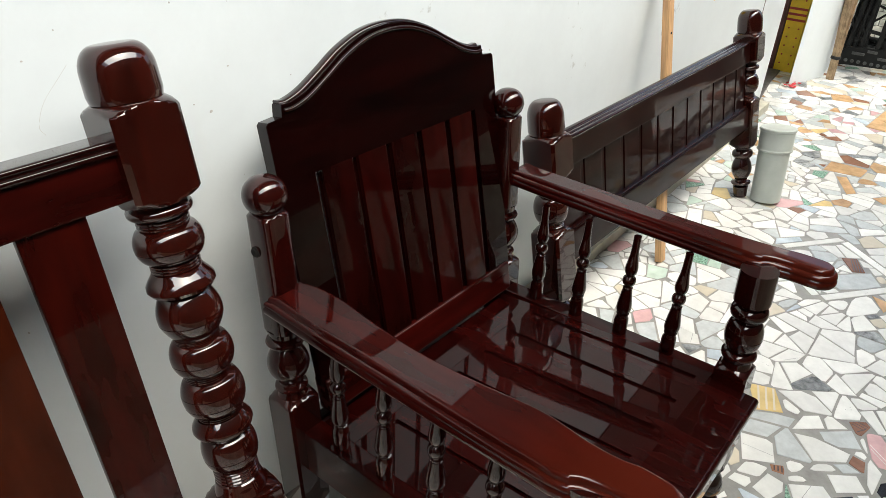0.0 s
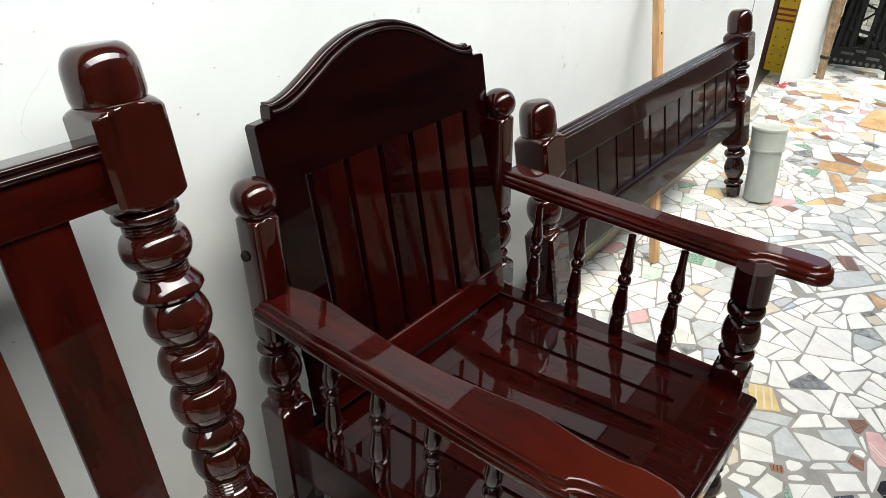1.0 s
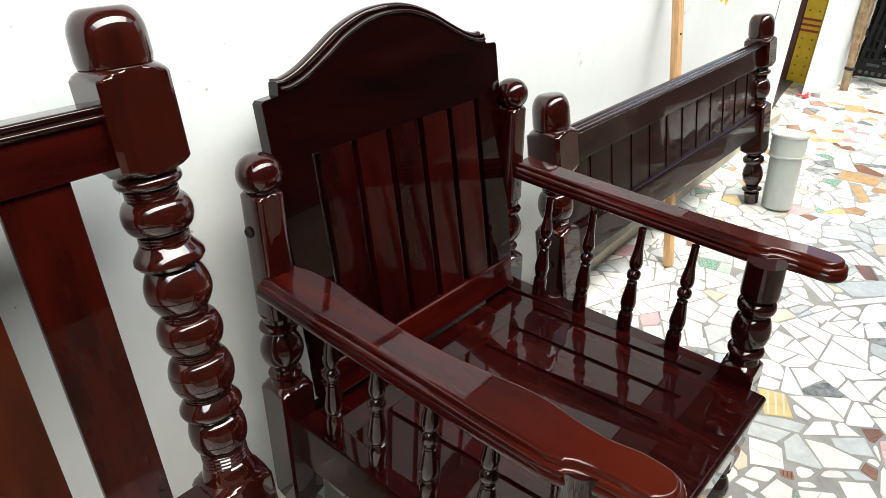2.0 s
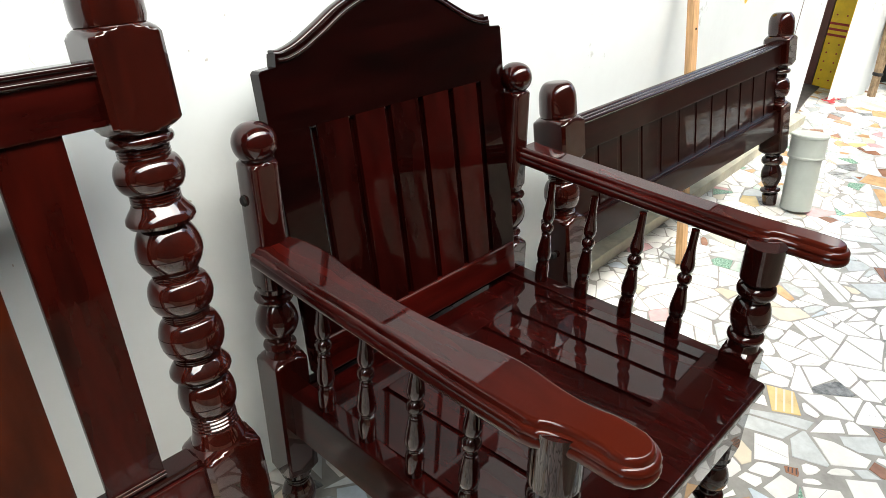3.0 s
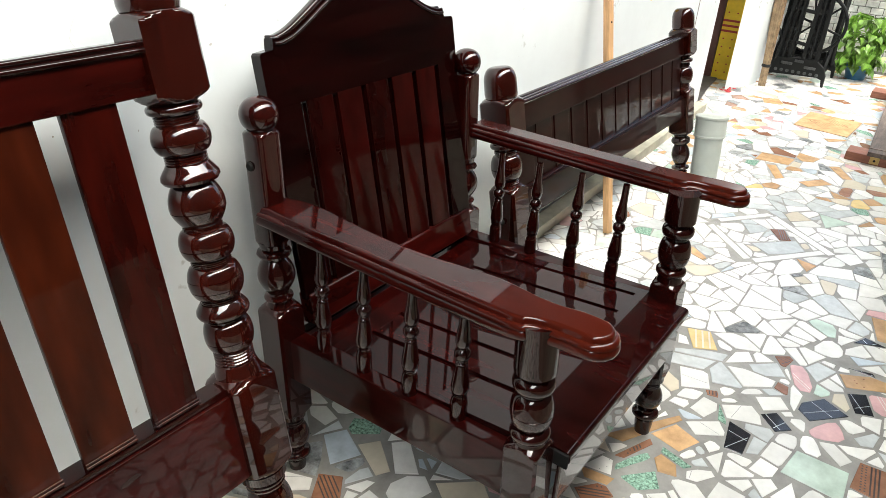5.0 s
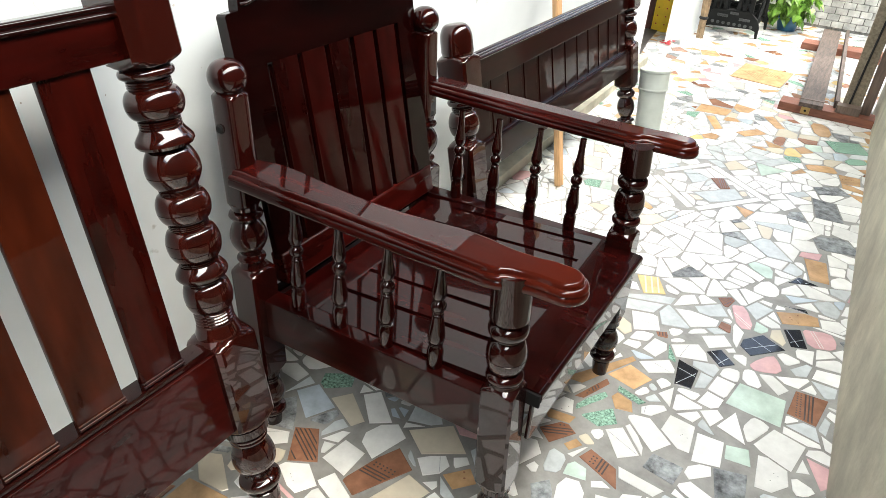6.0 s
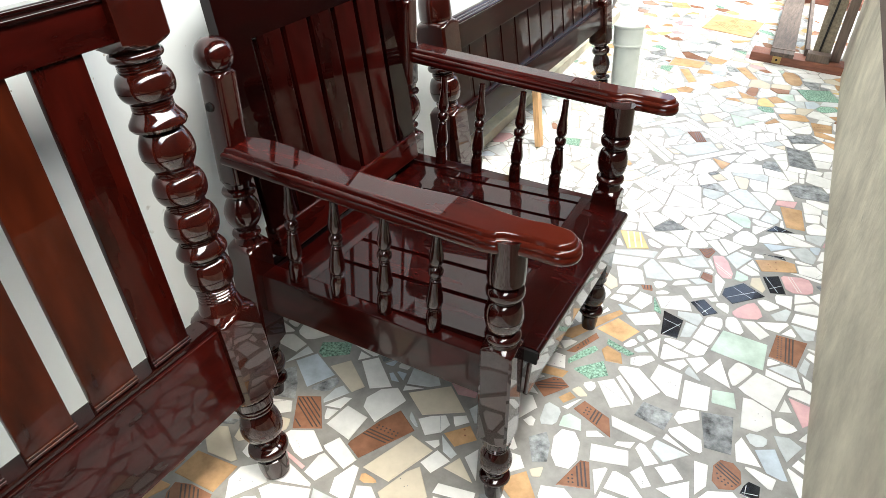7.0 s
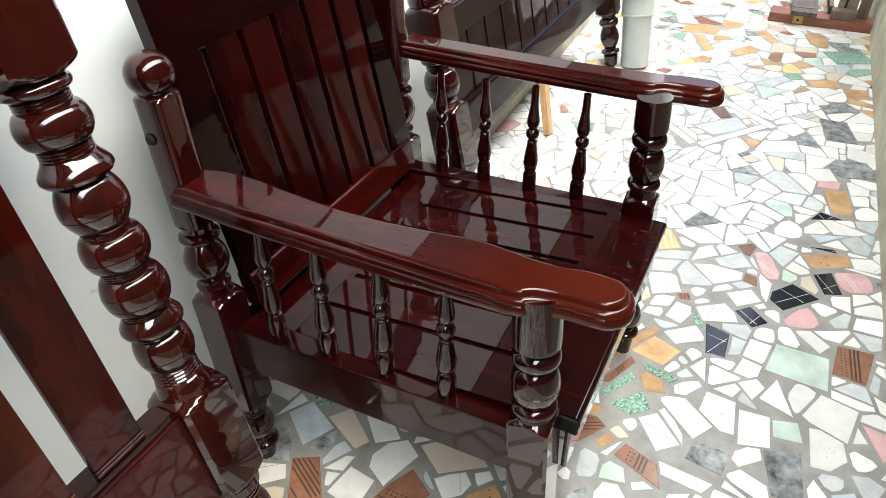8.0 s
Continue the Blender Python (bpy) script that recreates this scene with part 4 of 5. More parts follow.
    for i in range(len(xs) - 1):
        for j in range(3):
            a, b, u, v, h = xs[i], xs[i + 1], ys[j], ys[j + 1], height[i][j]
            quad((a, u, h), (b, u, h), (b, v, h), (a, v, h))
            quad((a, u, low), (a, v, low), (b, v, low), (b, u, low))
            g = height[i + 1][j] if i + 2 < len(xs) else low
            if g != h:
                quad((b, u, g), (b, v, g), (b, v, h), (b, u, h))
            g = height[i][j + 1] if j < 2 else low
            if g != h:
                quad((a, v, g), (b, v, g), (b, v, h), (a, v, h))
            if i == 0:
                quad((a, u, low), (a, u, h), (a, v, h), (a, v, low))
            if j == 0:
                quad((a, u, low), (b, u, low), (b, u, h), (a, u, h))
    bmesh.ops.remove_doubles(bm, verts=bm.verts, dist=1e-5)
    bm.transform(sl)
    part("seat_board", bm, WOOD_SEAT, c, "dark glossy seat board with cut grooves", angle=25)
    nose = [(0.0298, 0.364), (-0.052, 0.364)] + [(-0.052 - 0.008 * math.sin(a), 0.356 + 0.008 * math.cos(a)) for a in [math.pi / 2 * k / 6 for k in range(1, 7)]] + [(-0.06, 0.346), (-0.056, 0.342), (0.0298, 0.342)]
    bm = add_prism(bmesh.new(), nose, [(0.05, 0.0), (0.562, 0.0)], Matrix(((0, 0, 1, 0), (1, 0, 0, 0), (0, 1, 0, 0), (0, 0, 0, 1))))
    part("seat_front", bm, WOOD_SEAT, c, "level front board with a rounded edge", angle=25)
    part("front_apron", box((0.0485, -0.05, 0.255), (0.56, -0.041, 0.343), 0.003), WOOD_Z, c)
    part("end_cap", box((0.0445, -0.059, 0.335), (0.0505, -0.03, 0.362), 0.003), BLACKRUBBER, c, "black end of the seat board")
    for y in (0.1, 0.4):
        part("seat_bearer", box((0.03, y, 0.28), (0.57, y + 0.03, 0.338 - 0.085 * (y + 0.03)), 0.002), WOOD_X, c)
    part("rear_rail", box((0.04, 0.504, 0.25), (0.585, 0.525, 0.325), 0.004), WOOD_X, c)
    # reclined back: own plane through (y 0.492, z 0.37), leaning
    lean = math.degrees(math.atan(0.185))
    cosl = math.cos(radians(lean))
    bk = Matrix.Translation((cx + 0.012, 0.49, 0.37)) @ Matrix.Rotation(radians(90 - lean), 4, "X") @ Matrix.Translation((0, -0.37, 0))
    # after this, x across, y up the board, z towards the sitter
    lay = [(-0.026, 0.003), (-0.023, 0.0), (-0.0008, 0.0), (0.0, 0.0008)]
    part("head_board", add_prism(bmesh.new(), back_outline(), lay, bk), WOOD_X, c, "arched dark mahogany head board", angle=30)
    bm = bmesh.new()
    crest = smooth_line([(-0.231, 0.863), (-0.215, 0.863), (-0.185, 0.872), (-0.145, 0.892), (-0.1, 0.916), (-0.05, 0.933), (0.0, 0.938),
                         (0.05, 0.933), (0.1, 0.916), (0.145, 0.892), (0.185, 0.872), (0.215, 0.863), (0.231, 0.863)], 6)
    section = [(-0.0075, 0.0015), (-0.006, 0.0035), (-0.0035, 0.0038), (-0.0015, 0.0022), (-0.001, -0.0005), (0.0015, -0.0008), (0.0035, -0.0022), (0.0042, -0.0045), (0.0042, -0.0075),
               (0.006, -0.008), (0.0085, -0.0095), (0.0095, -0.0125), (0.0095, -0.0215), (0.008, -0.0235), (-0.004, -0.0235)]
    loops = []
    for i, p in enumerate(crest):
        t = (crest[min(i + 1, len(crest) - 1)] - crest[max(i - 1, 0)]).normalized()
        loops.append([bm.verts.new(bk @ Vector((p.x - t.y * o, p.y + t.x * o, z))) for o, z in section])
    for a, b in zip(loops, loops[1:]):
        for i in range(len(section)):
            bm.faces.new((a[i], a[i - 1], b[i - 1], b[i]))
    bm.faces.new(loops[0])
    bm.faces.new(loops[-1])
    part("crest_moulding", bm, WOOD_CAP, c, angle=50)
    xs = [-0.266] + [-0.19 + 0.0765 * k for k in range(6)] + [0.266]
    for a, b in zip(xs, xs[1:]):
        lo = a + (0.0065 if a > -0.26 else 0)
        hi = b - (0.0065 if b < 0.26 else 0)
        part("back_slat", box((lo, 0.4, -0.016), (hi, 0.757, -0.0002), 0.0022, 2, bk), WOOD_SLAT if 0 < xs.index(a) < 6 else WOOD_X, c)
    # boards behind the grooves, with slits left open at the first two
    for lo, hi in ((-0.1885, -0.182), (-0.1152, -0.105), (-0.0455, -0.0285), (0.031, 0.048), (0.1075, 0.1245), (0.184, 0.201)):
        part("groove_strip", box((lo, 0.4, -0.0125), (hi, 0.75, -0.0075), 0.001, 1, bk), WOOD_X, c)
    bm = box((-0.26, 0.345, -0.03), (0.26, 0.409, 0.005), 0.005, 3, bk)
    part("lower_back_rail", bm, WOOD_RAIL, c, "smooth reddish lower back rail")


far_end()
wall_marks()
broom()
sewing_stand()
plant()
flat_frame()
bucket_pipe()
wooden_batten()
HB = 1.45
bed_board("headboard", "tall glossy dark mahogany headboard with spiral-beaded posts leaning on the wall", (-0.153 - HB, 0.37, 0.004), -10.4, 0, HB, "tall", "bed boards")
bed_board("footboard", "low glossy dark mahogany footboard with turned posts leaning on the wall", (0.804, 0.449, 0.004), -11.0, 0.4, 1.352, "low", "bed boards")
armchair()


# ---- broken-tile mosaic floor ----
# shards that stand out: kind (3: a three-cornered piece), centre, length, width, turn
BESIDE_CHAIR = [
    ("b", 0.11, 0.48, 0.07, 0.09, 145), ("c", 0.13, 0.41, 0.06, 0.12, 145), ("w", 0.17, 0.35, 0.05, 0.1, 140), ("w", 0.11, 0.29, 0.07, 0.11, 75), ("c", 0.17, 0.19, 0.08, 0.12, 30),
    ("p", 0.23, 0.16, 0.08, 0.04, 105), ("t", 0.0, 0.41, 0.07, 0.09, 120), ("l3", 0.06, 0.38, 0.05, 0.12, 80), ("w", 0.02, 0.32, 0.07, 0.07, 85), ("t", 0.03, 0.25, 0.07, 0.14, 65),
    ("c", -0.01, 0.18, 0.14, 0.06, 160), ("w", 0.11, 0.16, 0.07, 0.06, 50), ("w", 0.03, 0.12, 0.06, 0.06, 75), ("o", 0.11, 0.1, 0.05, 0.06, 45), ("w", -0.06, 0.37, 0.09, 0.07, 60),
]
BEHIND_POST = [
    ("w", -0.05, 0.29, 0.08, 0.05, 75), ("w", -0.1, 0.24, 0.1, 0.05, 20), ("c", -0.06, 0.13, 0.11, 0.07, 145), ("o", -0.22, 0.49, 0.08, 0.1, 175), ("t", -0.28, 0.48, 0.06, 0.09, 20),
    ("w", -0.2, 0.41, 0.07, 0.08, 50), ("c", -0.16, 0.52, 0.06, 0.12, 145), ("l", -0.21, 0.57, 0.08, 0.03, 155), ("o", -0.31, 0.55, 0.04, 0.08, 70), ("c3", 0.02, 0.07, 0.07, 0.08, 145),
    ("w", -0.02, 0.05, 0.03, 0.09, 10), ("g", 0.19, 0.48, 0.09, 0.05, 130), ("l3", 0.15, 0.62, 0.1, 0.1, 10), ("e", 0.04, 0.51, 0.11, 0.06, 40),
]
BEFORE_CHAIR = [
    ("k", 0.7, -0.2, 0.11, 0.06, 5), ("k", 0.82, -0.26, 0.06, 0.07, 45), ("k", 0.94, -0.34, 0.12, 0.07, 140), ("k", 1.03, -0.41, 0.09, 0.05, 15), ("k3", 1.17, -0.39, 0.02, 0.07, 15),
    ("o", 1.13, -0.41, 0.06, 0.12, 30), ("p", 1.06, -0.47, 0.08, 0.1, 20), ("p", 1.04, -0.27, 0.11, 0.05, 20), ("w", 0.8, -0.19, 0.09, 0.07, 120), ("g", 0.77, -0.15, 0.08, 0.02, 15),
    ("w", 0.69, -0.13, 0.09, 0.06, 130), ("o", 0.61, -0.09, 0.08, 0.08, 70), ("o", 0.6, -0.03, 0.04, 0.22, 55), ("t", 0.52, -0.03, 0.11, 0.02, 155),
]
MID_PASSAGE = [
    ("g", 0.48, -0.04, 0.02, 0.1, 60), ("g", 0.44, -0.08, 0.05, 0.08, 45), ("g", 0.55, -0.11, 0.08, 0.02, 70), ("o", 0.52, -0.1, 0.05, 0.07, 115), ("w", 0.39, -0.15, 0.05, 0.1, 130),
    ("w", 0.46, -0.18, 0.06, 0.11, 140), ("w", 0.49, -0.24, 0.1, 0.08, 0), ("w", 0.48, -0.31, 0.06, 0.09, 95), ("m", 0.7, -0.37, 0.11, 0.13, 10), ("t", 0.76, -0.48, 0.08, 0.11, 85),
    ("w3", 0.59, -0.35, 0.07, 0.09, 75), ("w", 0.58, -0.44, 0.09, 0.1, 75), ("m", 0.51, -0.37, 0.05, 0.06, 10), ("w", 0.49, -0.44, 0.1, 0.07, 10),
]
BY_FRONT_LEG = [
    ("e", 0.41, -0.37, 0.07, 0.13, 100), ("e", 0.38, -0.24, 0.07, 0.07, 175), ("w", 0.31, -0.21, 0.1, 0.03, 85), ("w", 0.22, -0.19, 0.05, 0.08, 10), ("w", 0.19, -0.1, 0.1, 0.07, 15),
    ("t", 0.3, -0.14, 0.11, 0.05, 70), ("e", 0.17, -0.06, 0.08, 0.05, 25), ("t", 0.14, -0.14, 0.07, 0.08, 105), ("w", 0.2, -0.26, 0.03, 0.05, 130), ("w", 0.24, -0.31, 0.04, 0.05, 45),
    ("t", 0.29, -0.41, 0.08, 0.06, 10), ("w", 0.42, -0.31, 0.04, 0.08, 45), ("w", 0.35, -0.32, 0.09, 0.04, 70),
]
ALONG_KERB = [
    ("b", 0.37, -0.49, 0.08, 0.05, 25), ("w3", 0.32, -0.47, 0.07, 0.05, 95), ("k", 0.28, -0.46, 0.04, 0.04, 85), ("y", 1.04, -0.01, 0.1, 0.08, 20), ("w", 0.86, -0.05, 0.11, 0.07, 20),
    ("w", 0.77, -0.11, 0.08, 0.05, 160), ("w", 0.95, -0.28, 0.13, 0.04, 10), ("w", 0.88, -0.23, 0.05, 0.08, 40), ("l", 1.02, -0.19, 0.06, 0.08, 40), ("o", 0.39, 0.0, 0.03, 0.08, 10),
    ("t", 0.34, -0.01, 0.05, 0.08, 55), ("o", 0.33, -0.06, 0.03, 0.04, 55), ("t", 0.84, -0.1, 0.06, 0.03, 30),
]
FARTHER_ON = [
    ("e", 1.65, -0.45, 0.13, 0.13, 20), ("o", 1.44, -0.42, 0.14, 0.07, 15), ("k3", 1.33, -0.39, 0.07, 0.06, 150), ("b3", 1.25, -0.4, 0.05, 0.1, 50), ("l", 1.79, -0.04, 0.09, 0.18, 45),
    ("t", 1.9, -0.02, 0.09, 0.05, 35), ("o", 2.74, 0.21, 0.12, 0.16, 5), ("o", 2.58, 0.17, 0.21, 0.04, 25), ("o", 2.55, -0.01, 0.06, 0.19, 55), ("o", 2.78, -0.06, 0.19, 0.05, 30),
    ("o", 2.81, -0.27, 0.18, 0.08, 15), ("g", 2.65, -0.4, 0.14, 0.15, 25), ("o", 2.32, -0.33, 0.07, 0.12, 20), ("o", 2.27, -0.44, 0.09, 0.09, 105), ("e", 1.91, -0.39, 0.2, 0.09, 15),
]
# a diamond of narrow white strips
STRIPS = [("w", 1.945, 0.145, 0.29, 0.026, -37), ("w", 1.955, -0.07, 0.32, 0.03, 52), ("w", 1.745, -0.085, 0.31, 0.028, -37), ("w", 1.715, 0.12, 0.27, 0.026, 45)]


def clip_poly(poly, n, d):
    """The side of a convex polygon where n . p <= d."""
    out = []
    for i in range(len(poly)):
        a, b = poly[i], poly[(i + 1) % len(poly)]
        da, db = n[0] * a[0] + n[1] * a[1] - d, n[0] * b[0] + n[1] * b[1] - d
        if da <= 0:
            out.append(a)
        if da * db < 0:
            t = da / (da - db)
            out.append((a[0] + (b[0] - a[0]) * t, a[1] + (b[1] - a[1]) * t))
    return out


def area_of(p):
    return 0.5 * abs(sum(p[i][0] * p[(i + 1) % len(p)][1] - p[(i + 1) % len(p)][0] * p[i][1] for i in range(len(p))))


def centre_of(p):
    return (sum(q[0] for q in p) / len(p), sum(q[1] for q in p) / len(p))


def sides(p):
    """Outward normal and offset of each side of a convex polygon."""
    n = len(p)
    ar = sum(p[i][0] * p[(i + 1) % n][1] - p[(i + 1) % n][0] * p[i][1] for i in range(n))
    s = 1 if ar > 0 else -1
    out = []
    for i in range(n):
        a, b = p[i], p[(i + 1) % n]
        L = math.hypot(b[0] - a[0], b[1] - a[1])
        if L > 1e-6:
            nx, ny = s * (b[1] - a[1]) / L, -s * (b[0] - a[0]) / L
            out.append(((nx, ny), nx * a[0] + ny * a[1]))
    return out


def inset_poly(p, d):
    out = list(p)
    for n, k in sides(p):
        out = clip_poly(out, n, k - d)
        if len(out) < 3:
            return []
    return out


def keep_clear(p, other, gap):
    """Cut p back along one straight crack, so that it stays clear of the other piece."""
    cuts = sides(other)
    common = p
    for n, k in cuts:
        common = clip_poly(common, n, k + gap)
        if len(common) < 3:
            return p
    rest = [clip_poly(p, (-n[0], -n[1]), -(k + gap)) for n, k in cuts]
    return max(rest, key=lambda q: area_of(q) if len(q) > 2 else 0)


def snap(poly, goal, rnd, axis, depth=0):
    """Break a tile by straight cracks, mostly along or across it, until its pieces are small enough and none is a splinter."""
    far = max(math.hypot(p[0] - q[0], p[1] - q[1]) for p in poly for q in poly)
    if depth > 5 or (area_of(poly) < goal and far * far < 4.2 * area_of(poly)) or area_of(poly) < 0.0009:
        return [poly]
    c = centre_of(poly)
    ends = max(((p, q) for p in poly for q in poly), key=lambda e: (e[0][0] - e[1][0]) ** 2 + (e[0][1] - e[1][1]) ** 2)
    long = math.atan2(ends[1][1] - ends[0][1], ends[1][0] - ends[0][0])
    a = axis + math.pi / 2 * round((long - axis) / (math.pi / 2)) + rnd.gauss(0, 0.22)
    n = (math.cos(a), math.sin(a))
    d = n[0] * c[0] + n[1] * c[1] + rnd.uniform(-0.012, 0.012)
    out = []
    for g in (clip_poly(poly, n, d), clip_poly(poly, (-n[0], -n[1]), -d)):
        if len(g) > 2:
            out += snap(g, goal * rnd.uniform(0.7, 1.4), rnd, axis + rnd.gauss(0, 0.15), depth + 1)
    return out


def worn(g, rnd, rounded=0.3):
    """Corners knocked off or nibbled round, the piece laid a little askew."""
    if len(g) > 2 and rnd.random() < 0.45:
        c = centre_of(g)
        k = rnd.randrange(len(g))
        v = (g[k][0] - c[0], g[k][1] - c[1])
        L = math.hypot(*v)
        if L > 0.02:
            t = rnd.uniform(-0.7, 0.7)
            n = ((v[0] * math.cos(t) - v[1] * math.sin(t)) / L, (v[0] * math.sin(t) + v[1] * math.cos(t)) / L)
            g = clip_poly(g, n, n[0] * c[0] + n[1] * c[1] + L * rnd.uniform(0.55, 0.88))
    g = [p for q, p in enumerate(g) if math.hypot(p[0] - g[q - 1][0], p[1] - g[q - 1][1]) > 0.004] if len(g) > 2 else g
    if len(g) > 2 and rnd.random() < rounded:
        n, k = len(g), rnd.uniform(0.1, 0.26)
        g = [(g[q][0] + (g[(q + e) % n][0] - g[q][0]) * k, g[q][1] + (g[(q + e) % n][1] - g[q][1]) * k) for q in range(n) for e in (-1, 1)]
    if len(g) > 2:
        c, t = centre_of(g), rnd.gauss(0, 0.03)
        g = [(c[0] + (p[0] - c[0]) * math.cos(t) - (p[1] - c[1]) * math.sin(t), c[1] + (p[0] - c[0]) * math.sin(t) + (p[1] - c[1]) * math.cos(t)) for p in g]
    return g


def chosen():
    """The shards that stand out, each a rough four- or three-cornered piece."""
    rnd = random.Random(21)
    out = []
    for rows, rough in ((STRIPS, 0.03), (BESIDE_CHAIR, 0.24), (BEHIND_POST, 0.24), (BEFORE_CHAIR, 0.2), (MID_PASSAGE, 0.2), (BY_FRONT_LEG, 0.22), (ALONG_KERB, 0.22), (FARTHER_ON, 0.22)):
        for k, x, y, l, w, turn in rows:
            box4 = [(-l / 2, -w / 2), (l / 2, -w / 2), (l / 2, w / 2), (-l / 2, w / 2)]
            if k.endswith("3"):
                box4.pop(rnd.randrange(4))
            c, s = math.cos(radians(turn)), math.sin(radians(turn))
            g = []
            for u, v in box4:
                if rnd.random() < 0.5:
                    u *= 1 - rnd.uniform(0, 2 * rough)
                else:
                    v *= 1 - rnd.uniform(0, 2 * rough)
                g.append((x + u * c - v * s, y + u * s + v * c))
            if rough > 0.1:
                g = worn(g, rnd, 0.15)
            for _, o in out:
                if len(g) > 2 and math.hypot(centre_of(o)[0] - x, centre_of(o)[1] - y) < 0.4:
                    g = keep_clear(g, o, 0.005)
            if len(g) > 2 and area_of(g) > 0.0004:
                out.append((k[0], g))
    return out


def shards(laid):
    """The rest of the crazy paving: rough patches, each broken by straight cracks, fitted round the pieces laid before."""
    rnd = random.Random(33)
    seeds, grid = [], {}

    def put(x, y, r):
        gx, gy = int(x // 0.2), int(y // 0.2)
        for i in (-1, 0, 1):
            for j in (-1, 0, 1):
                for o in grid.get((gx + i, gy + j), ()):
                    if (o[0] - x) ** 2 + (o[1] - y) ** 2 < r * r:
                        return
        seeds.append((x, y))
        grid.setdefault((gx, gy), []).append((x, y))

    for r in (0.16, 0.12, 0.09):
        for _ in range(2600):
            put(rnd.uniform(-1.7, 5.1), rnd.uniform(-0.68, 1.2), r)
    for r in (0.15, 0.11):
        for _ in range(500):
            put(rnd.uniform(-2.95, -1.75), rnd.uniform(-0.68, 0.62), r)
    near = [(centre_of(o), o) for o in laid]
    out = []
    for s in seeds:
        poly = [(s[0] - 0.3, s[1] - 0.3), (s[0] + 0.3, s[1] - 0.3), (s[0] + 0.3, s[1] + 0.3), (s[0] - 0.3, s[1] + 0.3)]
        gx, gy = int(s[0] // 0.2), int(s[1] // 0.2)
        for i in range(-3, 4):
            for j in range(-3, 4):
                for o in grid.get((gx + i, gy + j), ()):
                    if o != s and poly:
                        n = (o[0] - s[0], o[1] - s[1])
                        poly = clip_poly(poly, n, (o[0] ** 2 + o[1] ** 2 - s[0] ** 2 - s[1] ** 2) / 2)
        if len(poly) < 3:
            continue
        for g in snap(poly, rnd.uniform(0.0035, 0.0095), rnd, rnd.uniform(0, 1.57)):
            for c, o in near:
                if len(g) > 2 and math.hypot(c[0] - s[0], c[1] - s[1]) < 0.4:
                    g = keep_clear(g, o, 0.0035)
            if len(g) < 3:
                continue
            g = worn(inset_poly(g, rnd.uniform(0.0022, 0.0062) if s[0] < 1.1 else rnd.uniform(0.0012, 0.003)), rnd)
            if len(g) > 2 and area_of(g) > 0.0003:
                out.append(g)
    return out


def tile_loops(poly, z, rnd):
    """One shard: a flat glazed top with a worn edge, a few millimetres proud of the joint."""
    c = centre_of(poly)
    loops = []
    tx, ty = rnd.uniform(-0.01, 0.01), rnd.uniform(-0.01, 0.01)
    for zz, k in ((-0.006, 0.0), (z - 0.0008, 0.0), (z, 0.0012)):
        p = inset_poly(poly, k) if k else poly
        if len(p) != len(poly):
            p = [(c[0] + (q[0] - c[0]) * 0.96, c[1] + (q[1] - c[1]) * 0.96) for q in poly]
        loops.append([(q[0], q[1], zz + ((q[0] - c[0]) * tx + (q[1] - c[1]) * ty if zz > 0 else 0)) for q in p])
    return loops, c


def add_piece(bm, loops):
    vs = [[bm.verts.new(q) for q in l] for l in loops]
    n = len(loops[0])
    for a, b in zip(vs, vs[1:]):
        for q in range(n):
            bm.faces.new((a[q], a[(q + 1) % n], b[(q + 1) % n], b[q]))
    bm.faces.new(vs[-1])


def stripes(bm, inner, c, turn, at, width, top):
    """Printed bands across a shard."""
    nx, ny = math.cos(turn), math.sin(turn)
    base = nx * c[0] + ny * c[1]
    for s in at:
        strip = clip_poly(clip_poly(inner, (nx, ny), base + s + width), (-nx, -ny), -(base + s))
        if len(strip) > 2 and area_of(strip) > 1e-6:
            bm.faces.new([bm.verts.new((q[0], q[1], top)) for q in strip])


def dots(bm, inner, c, turn, spots, r, top):
    """Printed dots, those that fall on the shard."""
    cs, sn = math.cos(turn), math.sin(turn)
    edge = sides(inner)
    for u, v in spots:
        x, y = c[0] + cs * u - sn * v, c[1] + sn * u + cs * v
        if all(n[0] * x + n[1] * y < k - r for n, k in edge):
            bm.faces.new([bm.verts.new((x + r * math.cos(w), y + r * math.sin(w), top)) for w in (0, 1.257, 2.513, 3.77, 5.027)])


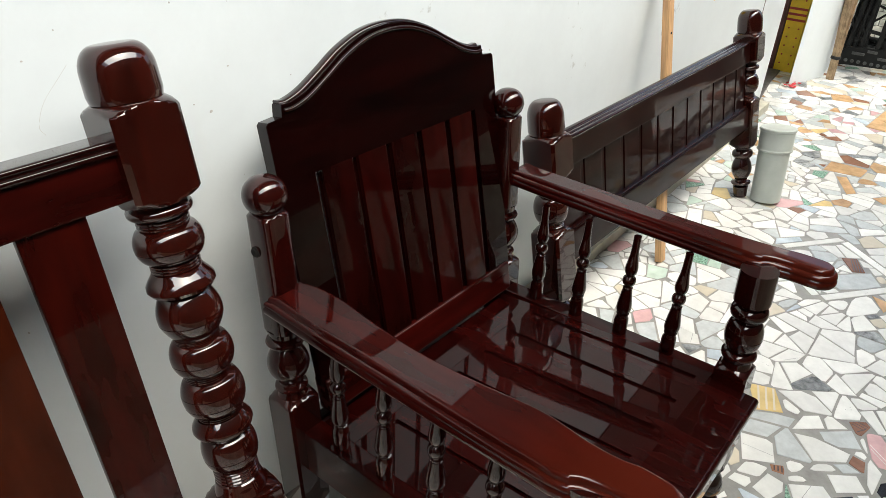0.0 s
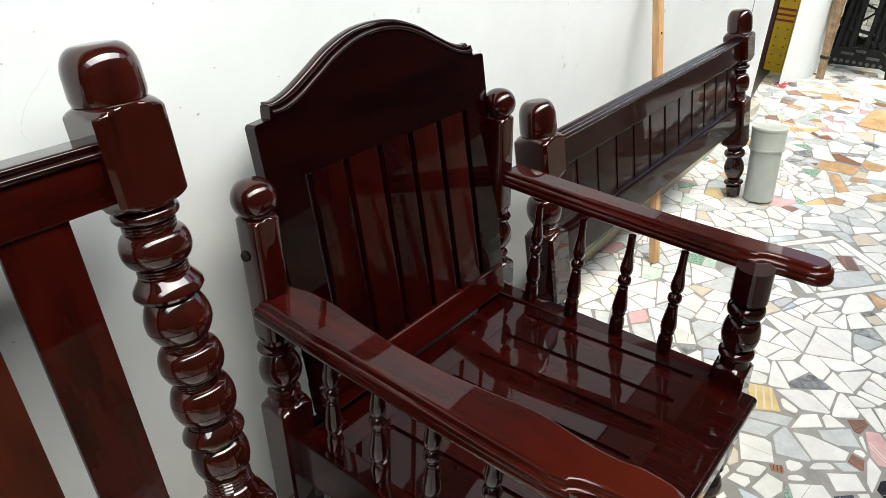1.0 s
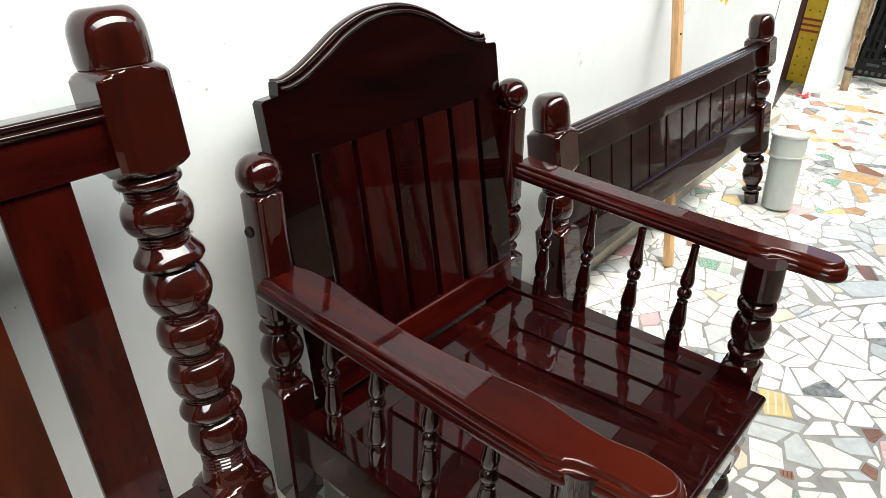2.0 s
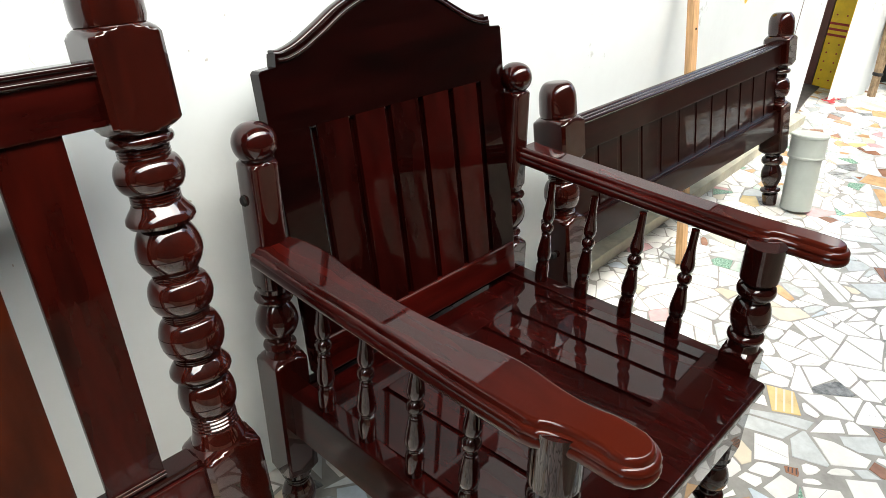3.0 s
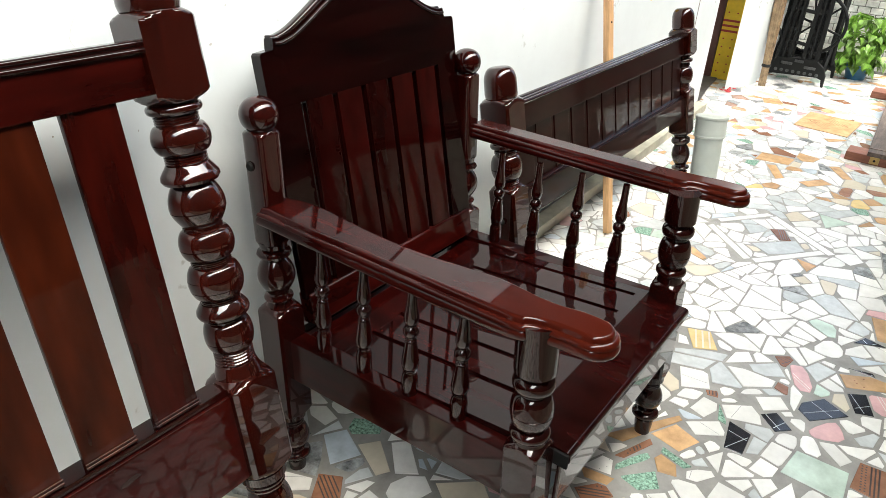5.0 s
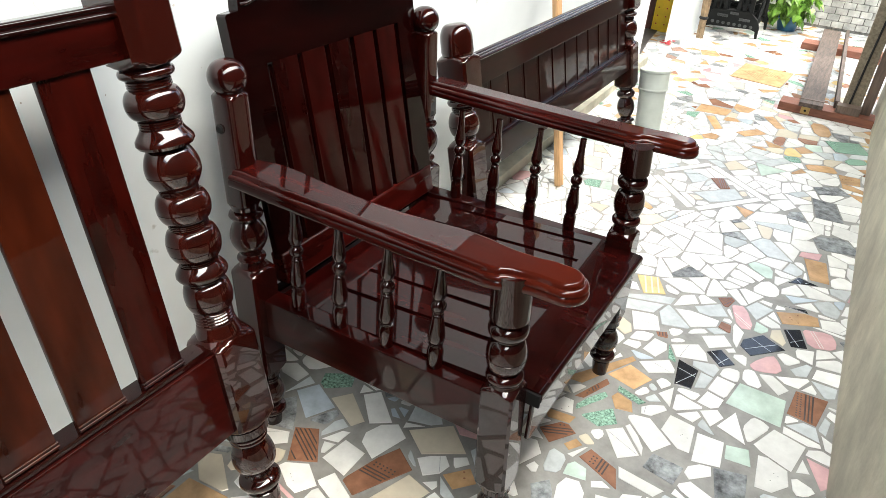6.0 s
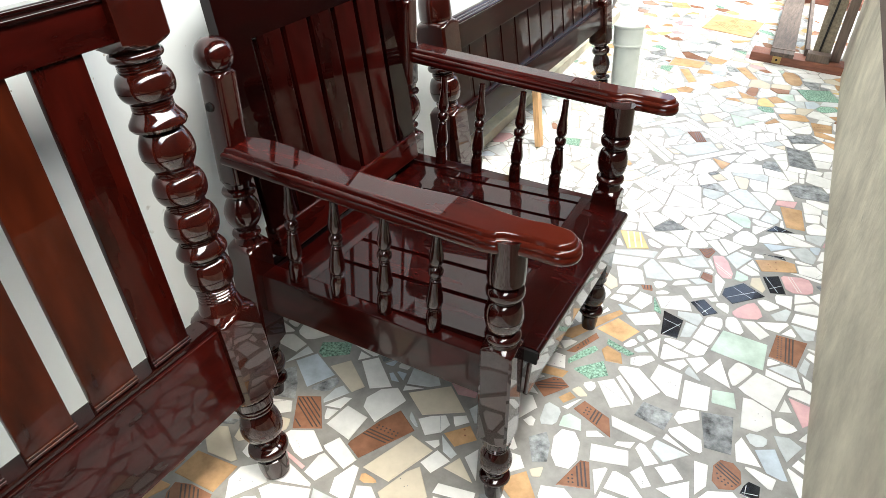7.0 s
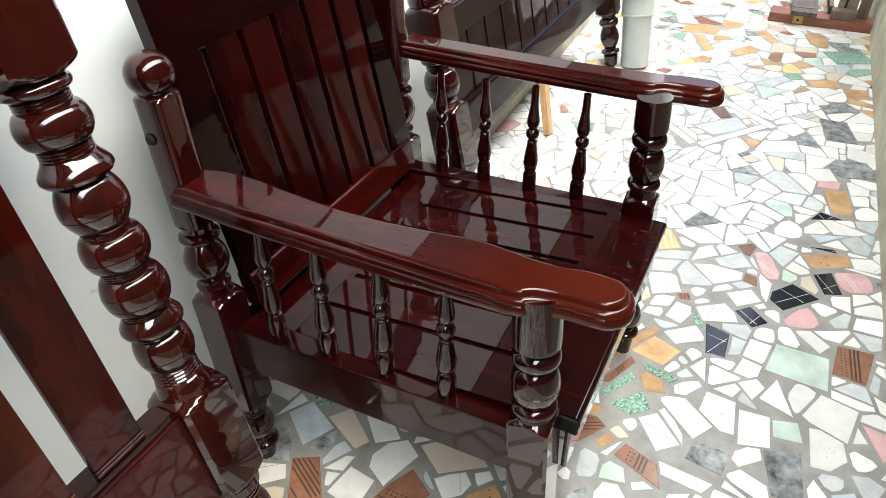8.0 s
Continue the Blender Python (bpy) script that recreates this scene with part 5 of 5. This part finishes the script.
def print_on(tile, k, poly, c, top, rnd):
    """The printed pattern of a patterned shard, a hair above its glaze."""
    inner = inset_poly(poly, 0.003)
    if len(inner) < 3:
        return
    bm = bmesh.new()
    a = rnd.uniform(0, math.pi)
    ink = LINE
    if k == "t":
        way = rnd.random()
        if way < 0.4:
            stripes(bm, inner, c, a, (-0.014, -0.006, 0.002), 0.0035, top)
            dots(bm, inner, c, a, [(0.014 + 0.008 * i, -0.04 + 0.009 * j) for i in range(2) for j in range(10)], 0.0024, top)
        elif way < 0.75:
            stripes(bm, inner, c, a, (-0.024, -0.016, -0.008, 0.0, 0.008, 0.03), 0.003, top)
        else:
            stripes(bm, inner, c, a, (-0.02, -0.011, -0.002), 0.0022, top)
            stripes(bm, inner, c, a + 1.2, (0.004, 0.013, 0.022), 0.0022, top)
    elif k == "y":
        ink = TILE["c"]
        stripes(bm, inner, c, radians(20) + 1.57, (-0.022, -0.004, 0.014), 0.005, top)
    elif k == "k":
        ink = TILE["l"]
        stripes(bm, inner, c, a, (-0.012,), 0.0014, top)
        stripes(bm, inner, c, a + 1.3, (0.008,), 0.0014, top)
    elif k == "p":
        ink = TILE["w"]
        stripes(bm, inner, c, a, (0.01, 0.018), 0.0016, top)
    elif k == "o":
        ink = TILE["t"]
        dots(bm, inner, c, a, [(rnd.uniform(-0.04, 0.04), rnd.uniform(-0.04, 0.04)) for _ in range(5)], 0.0026, top)
    elif k in "wc":
        ink = TILE["e"]
        if rnd.random() < 0.5:
            dots(bm, inner, c, a, [(-0.012 + 0.005 * i, 0.02 * rnd.uniform(-1, 1)) for i in range(3)], 0.0013, top)
        else:
            stripes(bm, inner, c, a, (rnd.uniform(-0.02, 0.02),), 0.0009, top)
    if bm.faces:
        part("printed_lines", bm, ink, tile, "printed glaze pattern", smooth=False)
    else:
        bm.free()


def floor():
    rnd = random.Random(8)
    single("floor_bed", box((-3.0, -0.75, -0.05), (5.15, 1.3, -0.0005)), GROUT, "grey polished cement bed between the tile shards", "floor", kind="structure", smooth=False)
    f = thing("floor", "mosaic floor of broken white and coloured glazed tile shards", "floor", (0, 0, 0), kind="structure")
    # one whole square tile with a printed diamond
    square = [(3.36, 0.0), (3.7, -0.02), (3.72, 0.25), (3.39, 0.27)]
    bm = bmesh.new()
    add_prism(bm, square, [(-0.006, 0), (0.0022, 0), (0.003, 0.0012)])
    whole = part("tile", bm, TILE["o"], f, smooth=False)
    bm = bmesh.new()
    for k in range(5):
        r = 0.1 - 0.022 * k
        ring = [(3.54 + r * 1.2 * math.cos(a), 0.125 + r * math.sin(a)) for a in [math.pi / 2 * q for q in range(4)]]
        for q in range(4):
            a, b = Vector(ring[q]), Vector(ring[(q + 1) % 4])
            n = Vector((a.y - b.y, b.x - a.x)).normalized() * 0.0025
            bm.faces.new([bm.verts.new((*p, 0.0036)) for p in (a, b, b + n, a + n)])
    part("printed_lines", bm, TILE["t"], whole, "printed diamond lines", smooth=False)
    picked = chosen()
    for k, p in picked:
        z = rnd.uniform(0.0004, 0.0012)
        loops, c = tile_loops(p, z, rnd)
        bm = bmesh.new()
        add_piece(bm, loops)
        t = part("tile", bm, TILE[k], f, smooth=False)
        if k in "typk" or (k in "owc" and rnd.random() < 0.35):
            print_on(t, k, p, c, max(q[2] for q in loops[-1]) + 0.0003, rnd)
    rest = {}
    count = len(picked) + 1
    for p in shards([g for _, g in picked] + [square]):
        c = centre_of(p)
        k = rnd.choices("wlceotgbpym", (74, 15, 5, 3, 0.6, 0.4, 0.4, 1.5, 0.5, 0.1, 1) if c[0] < 2.1 else (54, 17, 6, 5, 6, 4, 2, 2, 1.5, 1.5, 2))[0]
        loops, c = tile_loops(p, rnd.uniform(0.0004, 0.0012), rnd)
        if count < 290 and -0.3 < c[0] < 1.5 and -0.52 < c[1] < 0.62 and area_of(p) > 0.0014:
            count += 1
            bm = bmesh.new()
            add_piece(bm, loops)
            t = part("tile", bm, TILE[k], f, smooth=False)
            if k in "ty" or (k == "w" and rnd.random() < 0.15):
                print_on(t, k, p, c, max(q[2] for q in loops[-1]) + 0.0003, rnd)
        else:
            add_piece(rest.setdefault(k, bmesh.new()), loops)
    for k, bm in rest.items():
        tagged(part("tile_shards", bm, TILE[k], f, smooth=False), kind="stuff")


def yard_bricks():
    w = bpy.data.objects["wall_east"]
    bm = bmesh.new()
    rnd = random.Random(4)
    for r in range(20):
        for q in range(22):
            y = -0.54 + q * 0.08 + (0.04 if r % 2 else 0)
            out = rnd.uniform(0.0, 0.004)
            add_box(bm, (5.11 + out, y + 0.0025, 0.02 + r * 0.046), (5.125, y + 0.0775, 0.0625 + r * 0.046), 0.003, 1)
    o = part("brickwork", bm, BRICK, w, "whitewashed bricks")
    tagged(o, kind="stuff")


yard_bricks()
floor()
